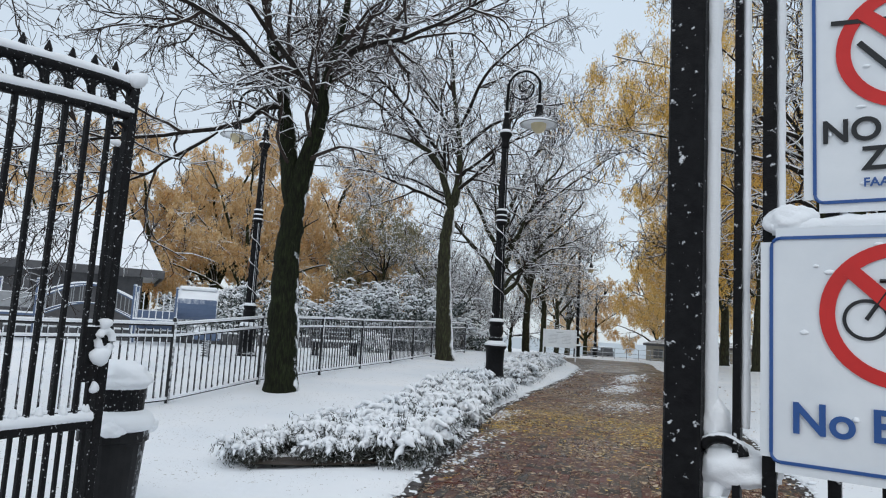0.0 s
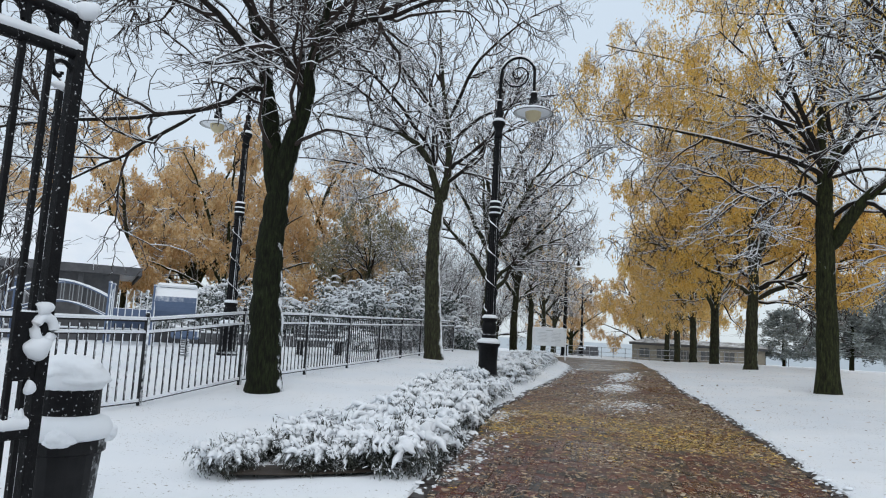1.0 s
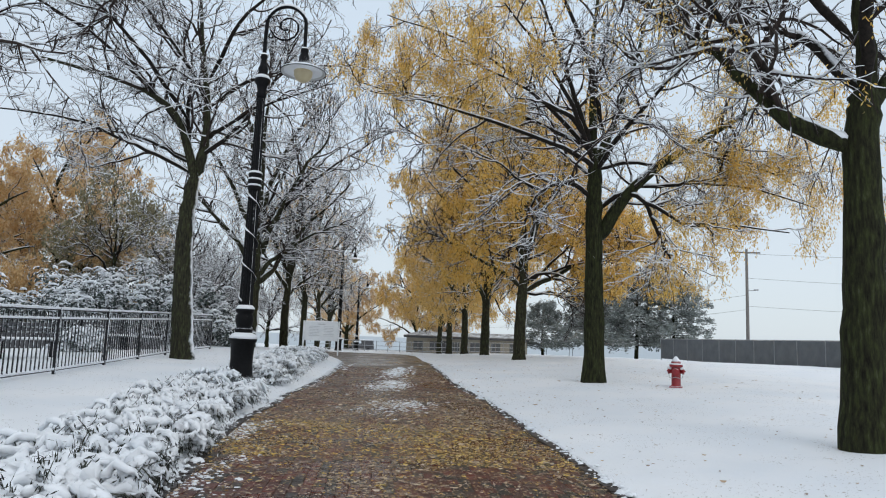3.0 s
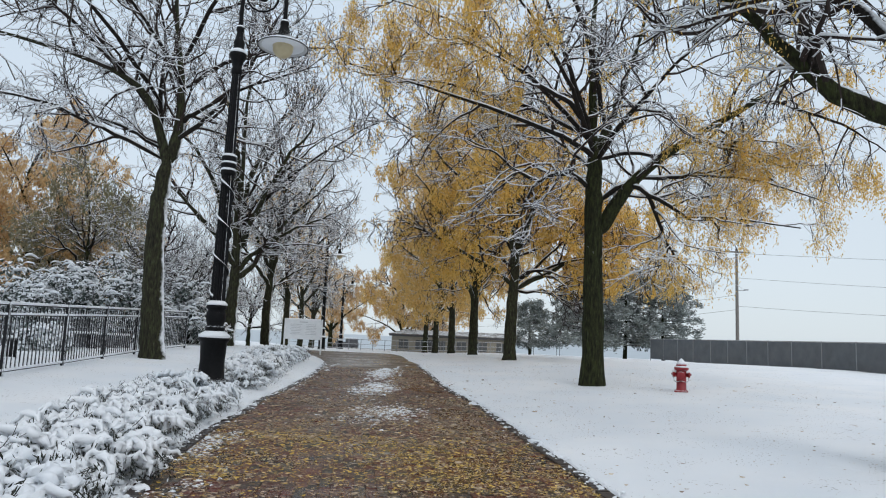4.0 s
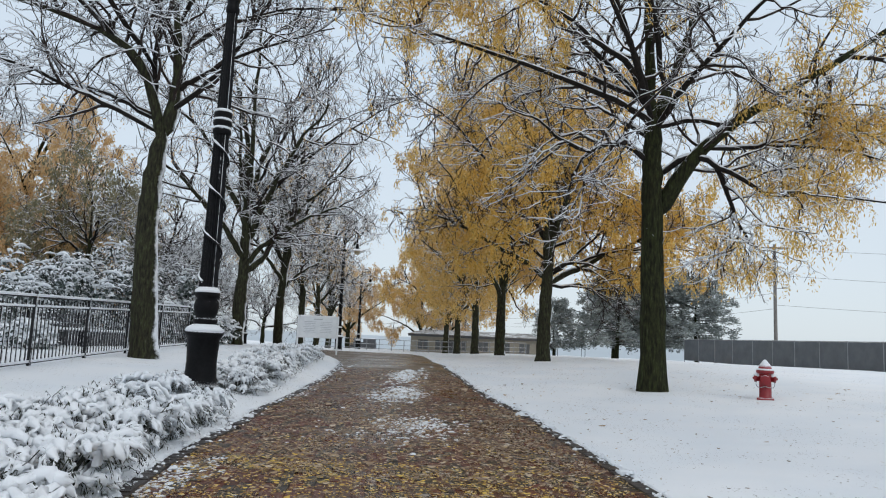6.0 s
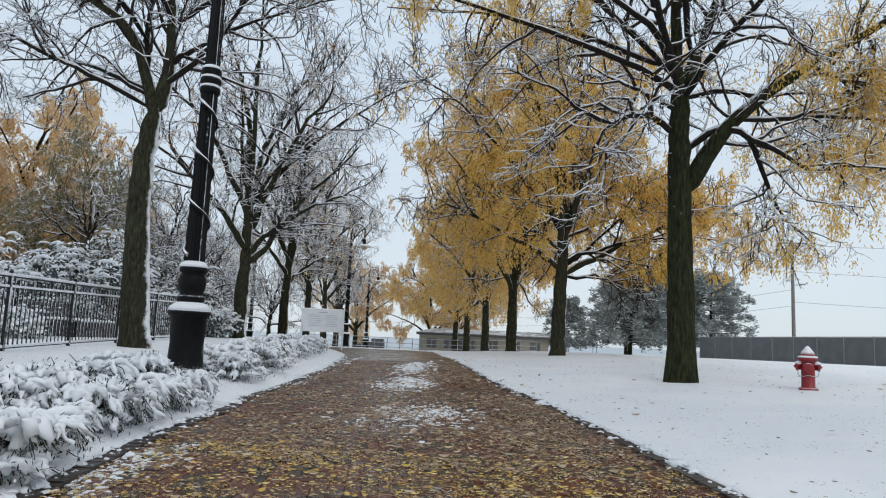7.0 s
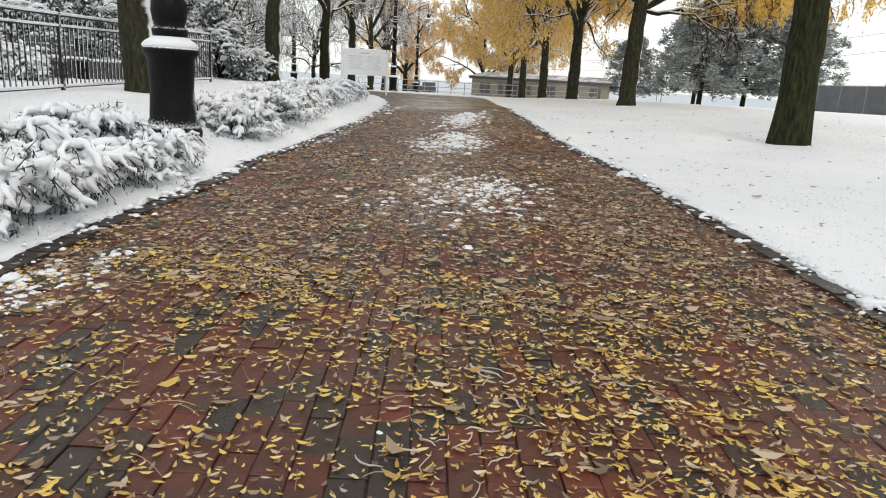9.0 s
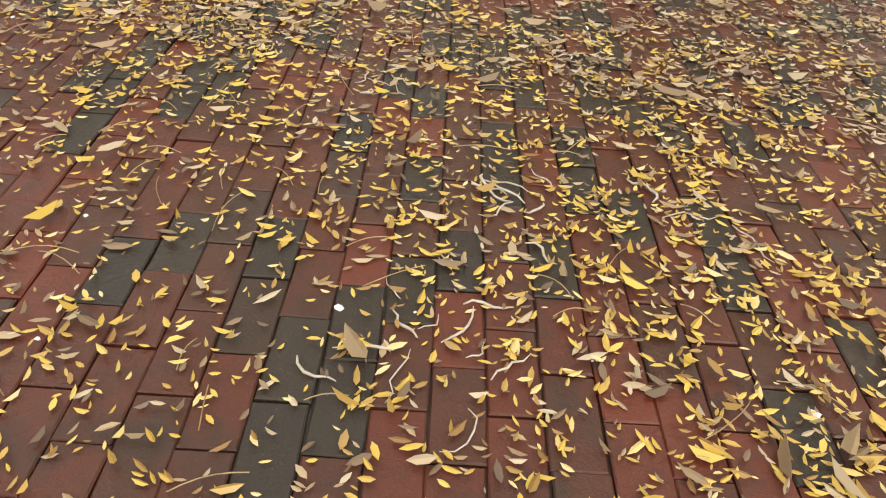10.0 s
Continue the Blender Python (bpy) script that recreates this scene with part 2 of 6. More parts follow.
M_stem = make_plain("leaf_stem", [(0.3, (0.26, 0.17, 0.10)), (0.7, (0.5, 0.36, 0.2))], 30.0, 0.5, bump=0)
M_pale_stalk = make_plain("pale_stalk", [(0.3, (0.42, 0.36, 0.30)), (0.7, (0.66, 0.60, 0.54))], 60.0, 0.45, bump=0.1)
M_brick = make_brick("wet_brick", False)
M_brick_far = make_brick("wet_brick_run", True)
M_edging = make_plain("wet_dark_edging", [(0.3, (0.014, 0.012, 0.011)), (0.7, (0.05, 0.034, 0.028))], 18.0, 0.4, bump=0.3)
M_bed = make_plain("joint_sand", [(0.3, (0.022, 0.018, 0.015)), (0.7, (0.045, 0.036, 0.03))], 40.0, 0.5)
M_paving = make_far_paving("leafy_paving")
M_soil = make_plain("wet_soil", [(0.3, (0.02, 0.014, 0.01)), (0.7, (0.05, 0.035, 0.025))], 25.0, 0.7, bump=0.5)
M_sign = make_plain("white_sheet_metal", [(0.3, (0.70, 0.73, 0.76)), (0.7, (0.80, 0.82, 0.84))], 5.0, 0.35)
M_blue = make_plain("blue_print", [(0.3, (0.014, 0.072, 0.257)), (0.7, (0.021, 0.088, 0.294))], 20.0, 0.4, bump=0)
M_redprint = make_plain("red_print", [(0.3, (0.55, 0.0113, 0.009)), (0.7, (0.62, 0.0135, 0.0113))], 20.0, 0.4, bump=0)
M_blackprint = make_plain("black_print", [(0.3, (0.0048, 0.0048, 0.0056)), (0.7, (0.008, 0.008, 0.0096))], 20.0, 0.4, bump=0)
M_greyprint = make_plain("grey_print", [(0.3, (0.42, 0.44, 0.46)), (0.7, (0.5, 0.52, 0.54))], 20.0, 0.5, bump=0)
M_shade = make_plain("white_enamel_shade", [(0.3, (0.55, 0.57, 0.58)), (0.7, (0.66, 0.68, 0.68))], 6.0, 0.4)
M_globe = make_plain("amber_frosted_globe", [(0.3, (0.50, 0.42, 0.26)), (0.7, (0.58, 0.50, 0.32))], 6.0, 0.3)
M_wall = make_plain("beige_siding", [(0.3, (0.29, 0.265, 0.215)), (0.7, (0.36, 0.33, 0.27))], 3.0, 0.7)
M_roof = snowy("tan_roofing", [(0.3, (0.15, 0.14, 0.125)), (0.7, (0.21, 0.195, 0.175))], 3.0, 0.8, 1.02, 1.2, 3.0, bump=0.1)
M_window = make_plain("dark_window_glass", [(0.3, (0.11, 0.115, 0.12)), (0.7, (0.15, 0.155, 0.16))], 2.0, 0.15, bump=0)
M_darkwall = make_plain("dark_timber", [(0.3, (0.06, 0.06, 0.065)), (0.7, (0.10, 0.10, 0.105))], 4.0, 0.7)
M_screen = snowy("grey_screen_fabric", [(0.3, (0.085, 0.095, 0.105)), (0.7, (0.13, 0.14, 0.15))], 1.5, 0.8, 0.7, 1.1, 4.0, bump=0.2, amount=0.6)
M_grey = snowy("grey_steel", [(0.3, (0.22, 0.23, 0.24)), (0.7, (0.30, 0.31, 0.32))], 6.0, 0.5, 0.5, 1.05, 8.0, bump=0.1)
M_wood = make_plain("weathered_pole_wood", [(0.3, (0.13, 0.12, 0.11)), (0.7, (0.22, 0.20, 0.185))], 6.0, 0.8, bump=0.3)
M_playblue = snowy("blue_plastic", [(0.3, (0.07, 0.11, 0.19)), (0.7, (0.10, 0.14, 0.23))], 4.0, 0.5, 0.3, 0.7, 6.0, bump=0)
M_purple = snowy("purple_plastic", [(0.3, (0.10, 0.07, 0.22)), (0.7, (0.14, 0.10, 0.28))], 4.0, 0.4, 0.4, 0.9, 6.0, bump=0)
M_water = make_plain("grey_water", [(0.3, (0.30, 0.35, 0.39)), (0.7, (0.36, 0.41, 0.45))], 0.05, 0.35, bump=0)
M_bin = snowy("black_bin_plastic", [(0.3, (0.007, 0.007, 0.008)), (0.7, (0.014, 0.014, 0.015))], 10.0, 0.45, 0.55, 1.02, 25.0, bump=0.1, gloss=0.2)


# ---- mesh helpers ----
def flat_mesh(name, V, F, mat, smooth=False):
    """A mesh from arrays of points and of faces that all have as many corners."""
    V, F = np.asarray(V, dtype=np.float32), np.asarray(F, dtype=np.int32)
    me = bpy.data.meshes.new(name)
    k = F.shape[1]
    me.vertices.add(len(V))
    me.vertices.foreach_set("co", V.ravel())
    me.loops.add(F.size)
    me.loops.foreach_set("vertex_index", F.ravel())
    me.polygons.add(len(F))
    me.polygons.foreach_set("loop_start", np.arange(0, F.size, k, dtype=np.int32))
    me.update(calc_edges=True)
    me.polygons.foreach_set("use_smooth", np.full(len(F), smooth))
    me.materials.append(mat)
    return me


def under(ob, parent):
    if parent is not None:
        ob.parent = parent
    return ob


def part(name, bm, material, parent, label="", smooth=False):
    """One mesh object under a thing, from a bmesh or a finished mesh."""
    if isinstance(bm, bmesh.types.BMesh):
        me = bpy.data.meshes.new(name)
        bmesh.ops.recalc_face_normals(bm, faces=bm.faces)
        bm.to_mesh(me)
        bm.free()
        me.materials.append(material)
        me.polygons.foreach_set("use_smooth", np.full(len(me.polygons), smooth))
    else:
        me = bm
    ob = under(new(name, me), parent)
    return tagged(ob, label) if label else ob


def empty(name, x, y, z, rz=0.0):
    ob = new(name)
    ob.matrix_basis = pose(x, y, z, 0, 0, rz)
    return ob


def box(bm, x, y, z, sx, sy, sz, bevel=0.0, rz=0.0, rx=0.0, ry=0.0):
    m = pose(x, y, z, rx, ry, rz) @ Matrix.Diagonal((sx, sy, sz, 1))
    r = bmesh.ops.create_cube(bm, size=1.0, matrix=m)
    if bevel:
        es = list({e for v in r["verts"] for e in v.link_edges})
        bmesh.ops.bevel(bm, geom=es, offset=bevel, segments=1, affect="EDGES")
    return bm


def boxed(*a, **k):
    return box(bmesh.new(), *a, **k)


def lathe(profile, sides=20, bm=None, cx=0.0, cy=0.0, flute=0.0):
    """A turned shape: rings of (radius, height)."""
    bm = bm or bmesh.new()
    rings = []
    for r, z in profile:
        ring = []
        for i in range(sides):
            q = r * (1 - flute * (i % 2))
            a = 2 * math.pi * i / sides
            ring.append(bm.verts.new((cx + q * math.cos(a), cy + q * math.sin(a), z)))
        rings.append(ring)
    for a, b in zip(rings, rings[1:]):
        for i in range(sides):
            bm.faces.new((a[i], a[(i + 1) % sides], b[(i + 1) % sides], b[i]))
    bm.faces.new(rings[0][::-1])
    bm.faces.new(rings[-1])
    return bm


def tube_arrays(P, R, sides, flat=1.0):
    """Tubes along polylines P (N, n, 3) with radii R (N, n): points and quads. The first corner points up."""
    P, R = np.asarray(P, dtype=np.float64), np.asarray(R, dtype=np.float64)
    N, n, _ = P.shape
    T = np.gradient(P, axis=1)
    T /= np.linalg.norm(T, axis=2, keepdims=True) + 1e-9
    up = np.zeros_like(T)
    up[..., 2] = 1.0
    steep = np.abs(T[..., 2]) > 0.93
    up[steep] = (0.35, 0.93, 0.1)
    U = np.cross(T, up)
    U /= np.linalg.norm(U, axis=2, keepdims=True) + 1e-9
    W = np.cross(U, T)
    a = np.pi / 2 + 2 * np.pi * np.arange(sides) / sides
    V = P[:, :, None, :] + R[:, :, None, None] * (np.cos(a)[None, None, :, None] * U[:, :, None, :] + flat * np.sin(a)[None, None, :, None] * W[:, :, None, :])
    V = V.reshape(-1, 3)
    b = (np.arange(N)[:, None, None] * n + np.arange(n - 1)[None, :, None]) * sides
    i = np.arange(sides)[None, None, :]
    j = (i + 1) % sides
    Q = np.stack(np.broadcast_arrays(b + i, b + j, b + j + sides, b + i + sides), axis=-1).reshape(-1, 4)
    return V, Q


def joined(chunks):
    V, Q, o = [], [], 0
    for v, q in chunks:
        V.append(v)
        Q.append(q + o)
        o += len(v)
    return np.concatenate(V), np.concatenate(Q)


def tube_part(name, pts, radius, sides, mat, parent, label="", flat=1.0):
    P = np.array([pts], dtype=float)
    R = np.array([radius], dtype=float) if np.ndim(radius) else np.full(P.shape[:2], radius)
    V, Q = tube_arrays(P, R, sides, flat)
    return part(name, flat_mesh(name, V, Q, mat, sides > 4), mat, parent, label)


def smooth_line(pts, n):
    """A Catmull-Rom line through a few points, as n points."""
    p = np.array(pts, dtype=float)
    p = np.vstack([2 * p[0] - p[1], p, 2 * p[-1] - p[-2]])
    out = []
    for s in np.linspace(0, len(pts) - 1 - 1e-6, n):
        i, u = int(s), s - int(s)
        a, b, c, d = p[i:i + 4]
        out.append(0.5 * (2 * b + (c - a) * u + (2 * a - 5 * b + 4 * c - d) * u * u + (3 * b - a - 3 * c + d) * u ** 3))
    return np.array(out)


# ---- plan: the path's edges and the lie of the land ----
RIGHT_EDGE = [(-30, 1.5), (-4, 1.2), (4, 1.0), (8.9, 0.62), (10.2, 0.46), (11.5, 0.3), (13, 0.05), (14, -0.1), (16, -0.42), (18.3, -0.78), (20.4, -1.33), (23.4, -1.82), (26, -2.2), (28.3, -2.57), (30.3, -2.85), (33, -3.5), (36, -3.95), (40, -4.6), (48, -6.0)]
LEFT_EDGE = [(-30, -2.0), (-4, -2.2), (4, -2.4), (5.9, -2.7), (7.7, -3.15), (9.5, -3.5), (11.1, -3.93), (12.8, -4.24), (14, -4.4), (15.8, -4.56), (17, -4.76), (19.2, -4.88), (23, -5.22), (27.7, -5.85), (29.4, -6.25), (31, -6.6), (33, -7.3), (36, -9.2), (38, -13), (40, -24), (48, -24)]
# the line from which the planted bed is set out
BED_LINE = [(4, -2.4), (5.9, -2.7), (7.7, -3.15), (10.5, -3.65), (13, -4.25), (16.1, -4.65), (18.5, -5.05), (23.5, -5.8), (29, -6.6)]


def edge_at(table, y):
    return np.interp(y, [a for a, b in table], [b for a, b in table])


def step01(u):
    u = np.clip(u, 0, 1)
    return u * u * (3 - 2 * u)


def rise(y):
    """The height of the path's middle."""
    y = np.asarray(y, dtype=float)
    z = 0.37 * step01((y - 9) / 28) - 0.018 * np.clip(y - 39, 0, 45)
    return z - 2.5 * step01((y - 88) / 40)


def land(x, y):
    """The height of the snow beside the path."""
    x, y = np.asarray(x, dtype=float), np.asarray(y, dtype=float)
    dl, dr = edge_at(LEFT_EDGE, y) - x, x - edge_at(RIGHT_EDGE, y)
    g = step01((y - 7.8) / 4.8)
    left = 0.035 + (0.19 * step01(dl / 1.3) + 0.10 * step01((dl - 1.3) / 4)) * g
    right = 0.035 + 0.24 * step01(dr / (5.0 + 2.5 * step01((y - 13) / 8))) * step01((y - 3) / 9)
    return rise(y) + np.where(dl > 0, left, np.where(dr > 0, right, 0.0))


def on_land(x, y):
    return float(land(x, y))


def wobble(x, y, s, seed=0.0):
    return noise.noise(Vector((x * s, y * s, seed)))


# ---- ground, path bed, water ----
def build_ground():
    ys = np.concatenate([np.linspace(-120, -9, 12), np.arange(-8, 30, 0.13), np.arange(30, 48.01, 0.3), np.array([48.12, 48.3, 49, 50, 52, 55, 58, 62, 66, 70, 76, 82, 88, 94, 100, 108, 116, 130, 160, 250, 500, 1500])])
    off = np.array([0.0, 0.015, 0.05, 0.1, 0.17, 0.26, 0.38, 0.52, 0.7, 0.9, 1.15, 1.45, 1.8, 2.2, 2.7, 3.3, 4, 4.8, 5.8, 7, 8.5, 10.5, 13, 16, 20, 26, 34, 46, 65, 100, 180, 400, 1500])
    rows = []
    for y in ys:
        l, r = float(edge_at(LEFT_EDGE, y)), float(edge_at(RIGHT_EDGE, y))
        closed = y > 48.05
        if closed:
            l, r = -14.0, -6.0
        jl, jr = 0.07 * wobble(3, y, 3.1) + 0.05 * wobble(9, y, 9.0), 0.07 * wobble(5, y, 3.3) + 0.05 * wobble(1, y, 10.0)
        row = []
        for i, o in enumerate(off[::-1]):
            x = l + jl - 0.07 - o
            lift = 0.0 if o < 0.01 else (0.045 * wobble(x, y, 0.55) + 0.016 * wobble(x, y, 2.3, 4) + 0.008 * wobble(x, y, 7.0, 2)) * min(1, o / 0.5)
            z = float(rise(y)) - 0.05 if o < 0.01 and not closed else float(land(min(x, l - 0.001), y)) + lift - 0.018 * math.exp(-o / 0.05)
            row.append((x, y, z))
        for u in (0.1, 0.5, 0.9):
            row.append((l + (r - l) * u, y, float(rise(y)) + (0.04 if closed else -0.05)))
        for i, o in enumerate(off):
            x = r + jr + 0.07 + o
            lift = 0.0 if o < 0.01 else (0.045 * wobble(x, y, 0.55) + 0.016 * wobble(x, y, 2.3, 4) + 0.008 * wobble(x, y, 7.0, 2)) * min(1, o / 0.5)
            z = float(rise(y)) - 0.05 if o < 0.01 and not closed else float(land(max(x, r + 0.001), y)) + lift - 0.018 * math.exp(-o / 0.05)
            row.append((x, y, z))
        rows.append(row)
    n = len(rows[0])
    V = np.array(rows).reshape(-1, 3)
    i, j = np.meshgrid(np.arange(len(rows) - 1), np.arange(n - 1), indexing="ij")
    a = (i * n + j).ravel()
    Q = np.stack([a, a + 1, a + 1 + n, a + n], axis=-1)
    ob = new("ground", flat_mesh("ground", V, Q, M_snow_ground, True))
    tagged(ob, "fresh trampled-free white snow lying on the park lawn", "ground", kind="structure")


build_ground()


def strip(name, mat, y0, y1, dy, lift, inset=0.0):
    ys = np.arange(y0, y1 + 1e-6, dy)
    V, cols = [], 9
    for y in ys:
        l, r = float(edge_at(LEFT_EDGE, y)) - 0.12 + inset, float(edge_at(RIGHT_EDGE, y)) + 0.12 - inset
        for u in np.linspace(0, 1, cols):
            V.append((l + (r - l) * u, y, float(rise(y)) + lift))
    i, j = np.meshgrid(np.arange(len(ys) - 1), np.arange(cols - 1), indexing="ij")
    a = (i * cols + j).ravel()
    return new(name, flat_mesh(name, V, np.stack([a, a + 1, a + 1 + cols, a + cols], axis=-1), mat, True))


BRICK_END = 27.0
path = tagged(strip("path", M_bed, -30, BRICK_END, 0.5, -0.012), "wet red and charcoal brick path strewn with small yellow leaves", "path", kind="structure")
tagged(strip("path_beyond", M_paving, BRICK_END, 48.1, 0.5, -0.004), "wet brown brick path thick with fallen leaves", "path", kind="structure")

water = new("water", flat_mesh("water", [(-1500, 108, -1.2), (1500, 108, -1.2), (1500, 1500, -1.2), (-1500, 1500, -1.2)], [(0, 1, 2, 3)], M_water))
tagged(water, "still grey harbour water under the overcast", "water", kind="structure")


# ---- trees ----
def offshoots(rng, P, R, per, s0, angle, length, radius, n, wander, pull, flat=0.0):
    """Side branches of the polylines P with radii R: per on each, from the share s0 of its length on."""
    N, m, _ = P.shape
    k = np.repeat(np.arange(N), per)
    s = s0 + (1 - s0) * rng.random(len(k)) ** 0.8
    f = s * (m - 1)
    i = np.minimum(f.astype(int), m - 2)
    u = (f - i)[:, None]
    start = P[k, i] * (1 - u) + P[k, i + 1] * u
    T = P[k, i + 1] - P[k, i]
    T /= np.linalg.norm(T, axis=1, keepdims=True) + 1e-9
    q = rng.normal(size=T.shape)
    q[:, 2] *= 1 - flat
    q -= (q * T).sum(1, keepdims=True) * T
    q /= np.linalg.norm(q, axis=1, keepdims=True) + 1e-9
    a = np.radians(rng.uniform(angle[0], angle[1], len(k)))[:, None]
    d = np.cos(a) * T + np.sin(a) * q
    L = rng.uniform(length[0], length[1], len(k)) * (1.15 - 0.55 * s)
    out = np.empty((len(k), n, 3))
    out[:, 0] = start
    for j in range(1, n):
        d = d + rng.normal(size=d.shape) * wander
        d[:, 2] += pull
        d /= np.linalg.norm(d, axis=1, keepdims=True) + 1e-9
        out[:, j] = out[:, j - 1] + d * (L / (n - 1))[:, None]
    r0 = np.minimum(R[k, i] * 0.75, radius[0])
    rad = r0[:, None] + (radius[1] - r0)[:, None] * np.linspace(0, 1, n)[None, :] ** 0.8
    return out, np.maximum(rad, radius[1] * 0.6)


def snow_on(P, R, sides=5, thick=0.75):
    """Snow that lies along the tops of branches, thin where they stand steep."""
    T = np.gradient(P, axis=1)
    T /= np.linalg.norm(T, axis=2, keepdims=True) + 1e-9
    level = np.sqrt(np.clip(1 - T[..., 2] ** 2, 0, 1))
    rng = np.random.default_rng(len(P))
    lump = rng.uniform(0.75, 1.15, R.shape)
    C = P.copy()
    C[..., 2] += R * 0.55 * level
    r = R * thick * lump * np.clip(level * 1.35 - 0.3, 0.02, 1)
    r[:, -1] *= 0.3
    return tube_arrays(C, r, sides)


def leaflets(rng, pts, each, length, width, hang, spread):
    """Small leaves that hang in tufts from points."""
    n = len(pts) * each
    c = np.repeat(pts, each, axis=0) + rng.normal(size=(n, 3)) * spread * np.array((0.65, 0.65, 1.0))
    c[:, 2] -= np.abs(rng.normal(size=n)) * hang
    d = rng.normal(size=(n, 3)) * 0.55
    d[:, 2] -= 1.0
    d /= np.linalg.norm(d, axis=1, keepdims=True)
    w = np.cross(d, rng.normal(size=(n, 3)))
    w /= np.linalg.norm(w, axis=1, keepdims=True) + 1e-9
    L, W = rng.uniform(0.7, 1.3, (n, 1)) * length, rng.uniform(0.7, 1.3, (n, 1)) * width
    V = np.stack([c, c + d * L * 0.5 + w * W * 0.5, c + d * L, c + d * L * 0.5 - w * W * 0.5], axis=1).reshape(-1, 3)
    return V, np.arange(n * 4).reshape(-1, 4)


def tree(name, label, x, y, seed, trunk, radius, limbs, turn=0.0, per=(9, 7, 5), sizes=((1.5, 2.8), (0.6, 1.2), (0.22, 0.5)), twig=0.0035,
         leaf=None, extra=0, spread=4.5, lower=0.0, upright=0.0, fine=False, bark=None, trunk_bark=None, snow=1.0, group="park trees", pull=(0.01, -0.03, -0.02), vase=1.0, where=None, gnarl=1.0, angle=(30, 65), stout=1.0):
    """A park tree: a trunk (sideways, height) and limbs as lines of (sideways, away, height), from which branches and twigs grow."""
    rng = np.random.default_rng(seed)
    ob = empty(name, x, y, on_land(x, y) - 0.05 - lower, turn)
    tagged(ob, label, "tree", group)
    trunk = [(a - upright * h, h) for a, h in trunk]
    limbs = [(r, [(a - upright * h, b, h) for a, b, h in pts]) for r, pts in limbs]
    t = smooth_line([(a, 0.0, h) for a, h in trunk], 22)
    t[:, :2] += rng.normal(size=(22, 2)) * 0.012
    s = np.linspace(0, 1, 22)
    tr = radius * (1 - 0.42 * s) + radius * 0.15 * np.exp(-t[:, 2] / 0.14)
    tr *= 1 + rng.normal(size=22) * 0.02
    tr[-2:] *= (0.85, 0.5)
    V, Q = tube_arrays(t[None], tr[None], 14)
    V += rng.normal(size=V.shape) * radius * 0.03
    part("trunk", flat_mesh("trunk", V, Q, trunk_bark or M_bark, True), M_bark, ob)
    lines, rads = [], []
    top = trunk[-1]
    limbs = list(limbs)
    for i in range(extra):
        a = 2 * math.pi * (i + rng.uniform(-0.3, 0.3)) / extra
        share = (i * 0.618) % 1.0
        h0 = top[1] * (0.52 + 0.48 * share)
        reach, climb = spread * rng.uniform(0.6, 1.0) * (1.05 - 0.45 * share), spread * (0.25 + 0.75 * share) * rng.uniform(0.75, 1.15)
        reach, climb = reach / vase, climb * vase + spread * 0.3 * (vase - 1)
        c, q = math.cos(a), math.sin(a)
        tx = float(np.interp(h0, t[:, 2], t[:, 0]))
        limbs.append((radius * rng.uniform(0.42, 0.6), [(tx, 0, h0), (tx + 0.22 * reach * c, 0.22 * reach * q, h0 + 0.34 * climb), (tx + 0.6 * reach * c, 0.6 * reach * q, h0 + 0.72 * climb), (tx + reach * c, reach * q, h0 + climb)]))
    for r, pts in limbs:
        p = smooth_line(pts, 16)
        p[1:] += np.cumsum(rng.normal(size=(15, 3)) * (0.022 if extra == 0 else 0.05), axis=0)
        q = r * (1 - 0.82 * np.linspace(0, 1, 16) ** 0.85)
        q[:3] *= (0.45, 0.8, 0.95)
        lines.append(p)
        rads.append(q)
        V, Q = tube_arrays(p[None], q[None], 8)
        skin = (trunk_bark or M_bark) if r >= 0.12 else M_limb
        part("limb", flat_mesh("limb", V, Q, skin, True), skin, ob)
    A, AR = np.array(lines), np.array(rads)
    B, BR = offshoots(rng, A, AR, per[0], 0.18, angle, sizes[0], (0.045 * stout, 0.011 * stout), 9 if fine else 7, 0.23 * gnarl, pull[0], 0.35)
    C, CR = offshoots(rng, B, BR, per[1], 0.15, (30, 70), sizes[1], (0.016 * stout, twig * 1.7), 6 if fine else 5, 0.34 * gnarl, pull[1], 0.3)
    D, DR = offshoots(rng, C, CR, per[2], 0.1, (25, 75), sizes[2], (twig * 1.6, twig), 3 if fine else 2, 0.5, pull[2], 0.2)
    tagged(part("crown", flat_mesh("crown", *joined([tube_arrays(B, BR, 5), tube_arrays(C, CR, 3), tube_arrays(D, DR, 3)]), bark or M_twig), M_twig, ob), kind="stuff")
    if snow:
        sn = [snow_on(A, AR, 6, 0.85 * snow), snow_on(B, BR * 1.1, 4, 0.9 * snow)]
        if fine:
            sn.append(snow_on(C, CR * 1.35, 3, snow))
        tagged(part("lying_snow", flat_mesh("lying_snow", *joined(sn), M_snow, True), M_snow, ob, "white snow along the boughs"), kind="stuff")
    if leaf:
        mat, count, each, length, width, share = leaf
        ends = np.concatenate([D[:, -1], D[:, 1], C[:, -1]])
        ends = ends[ends[:, 2] < share[1]]
        ends = ends[ends[:, 2] > share[0]]
        ends = ends[np.hypot(ends[:, 0], ends[:, 1]) > 0.9]
        ends = ends[(np.abs(ends[:, 0]) > 0.45) | (ends[:, 2] > 7.0)]
        if where:
            ends = ends[rng.random(len(ends)) < where(ends[:, 0], ends[:, 1], ends[:, 2])]
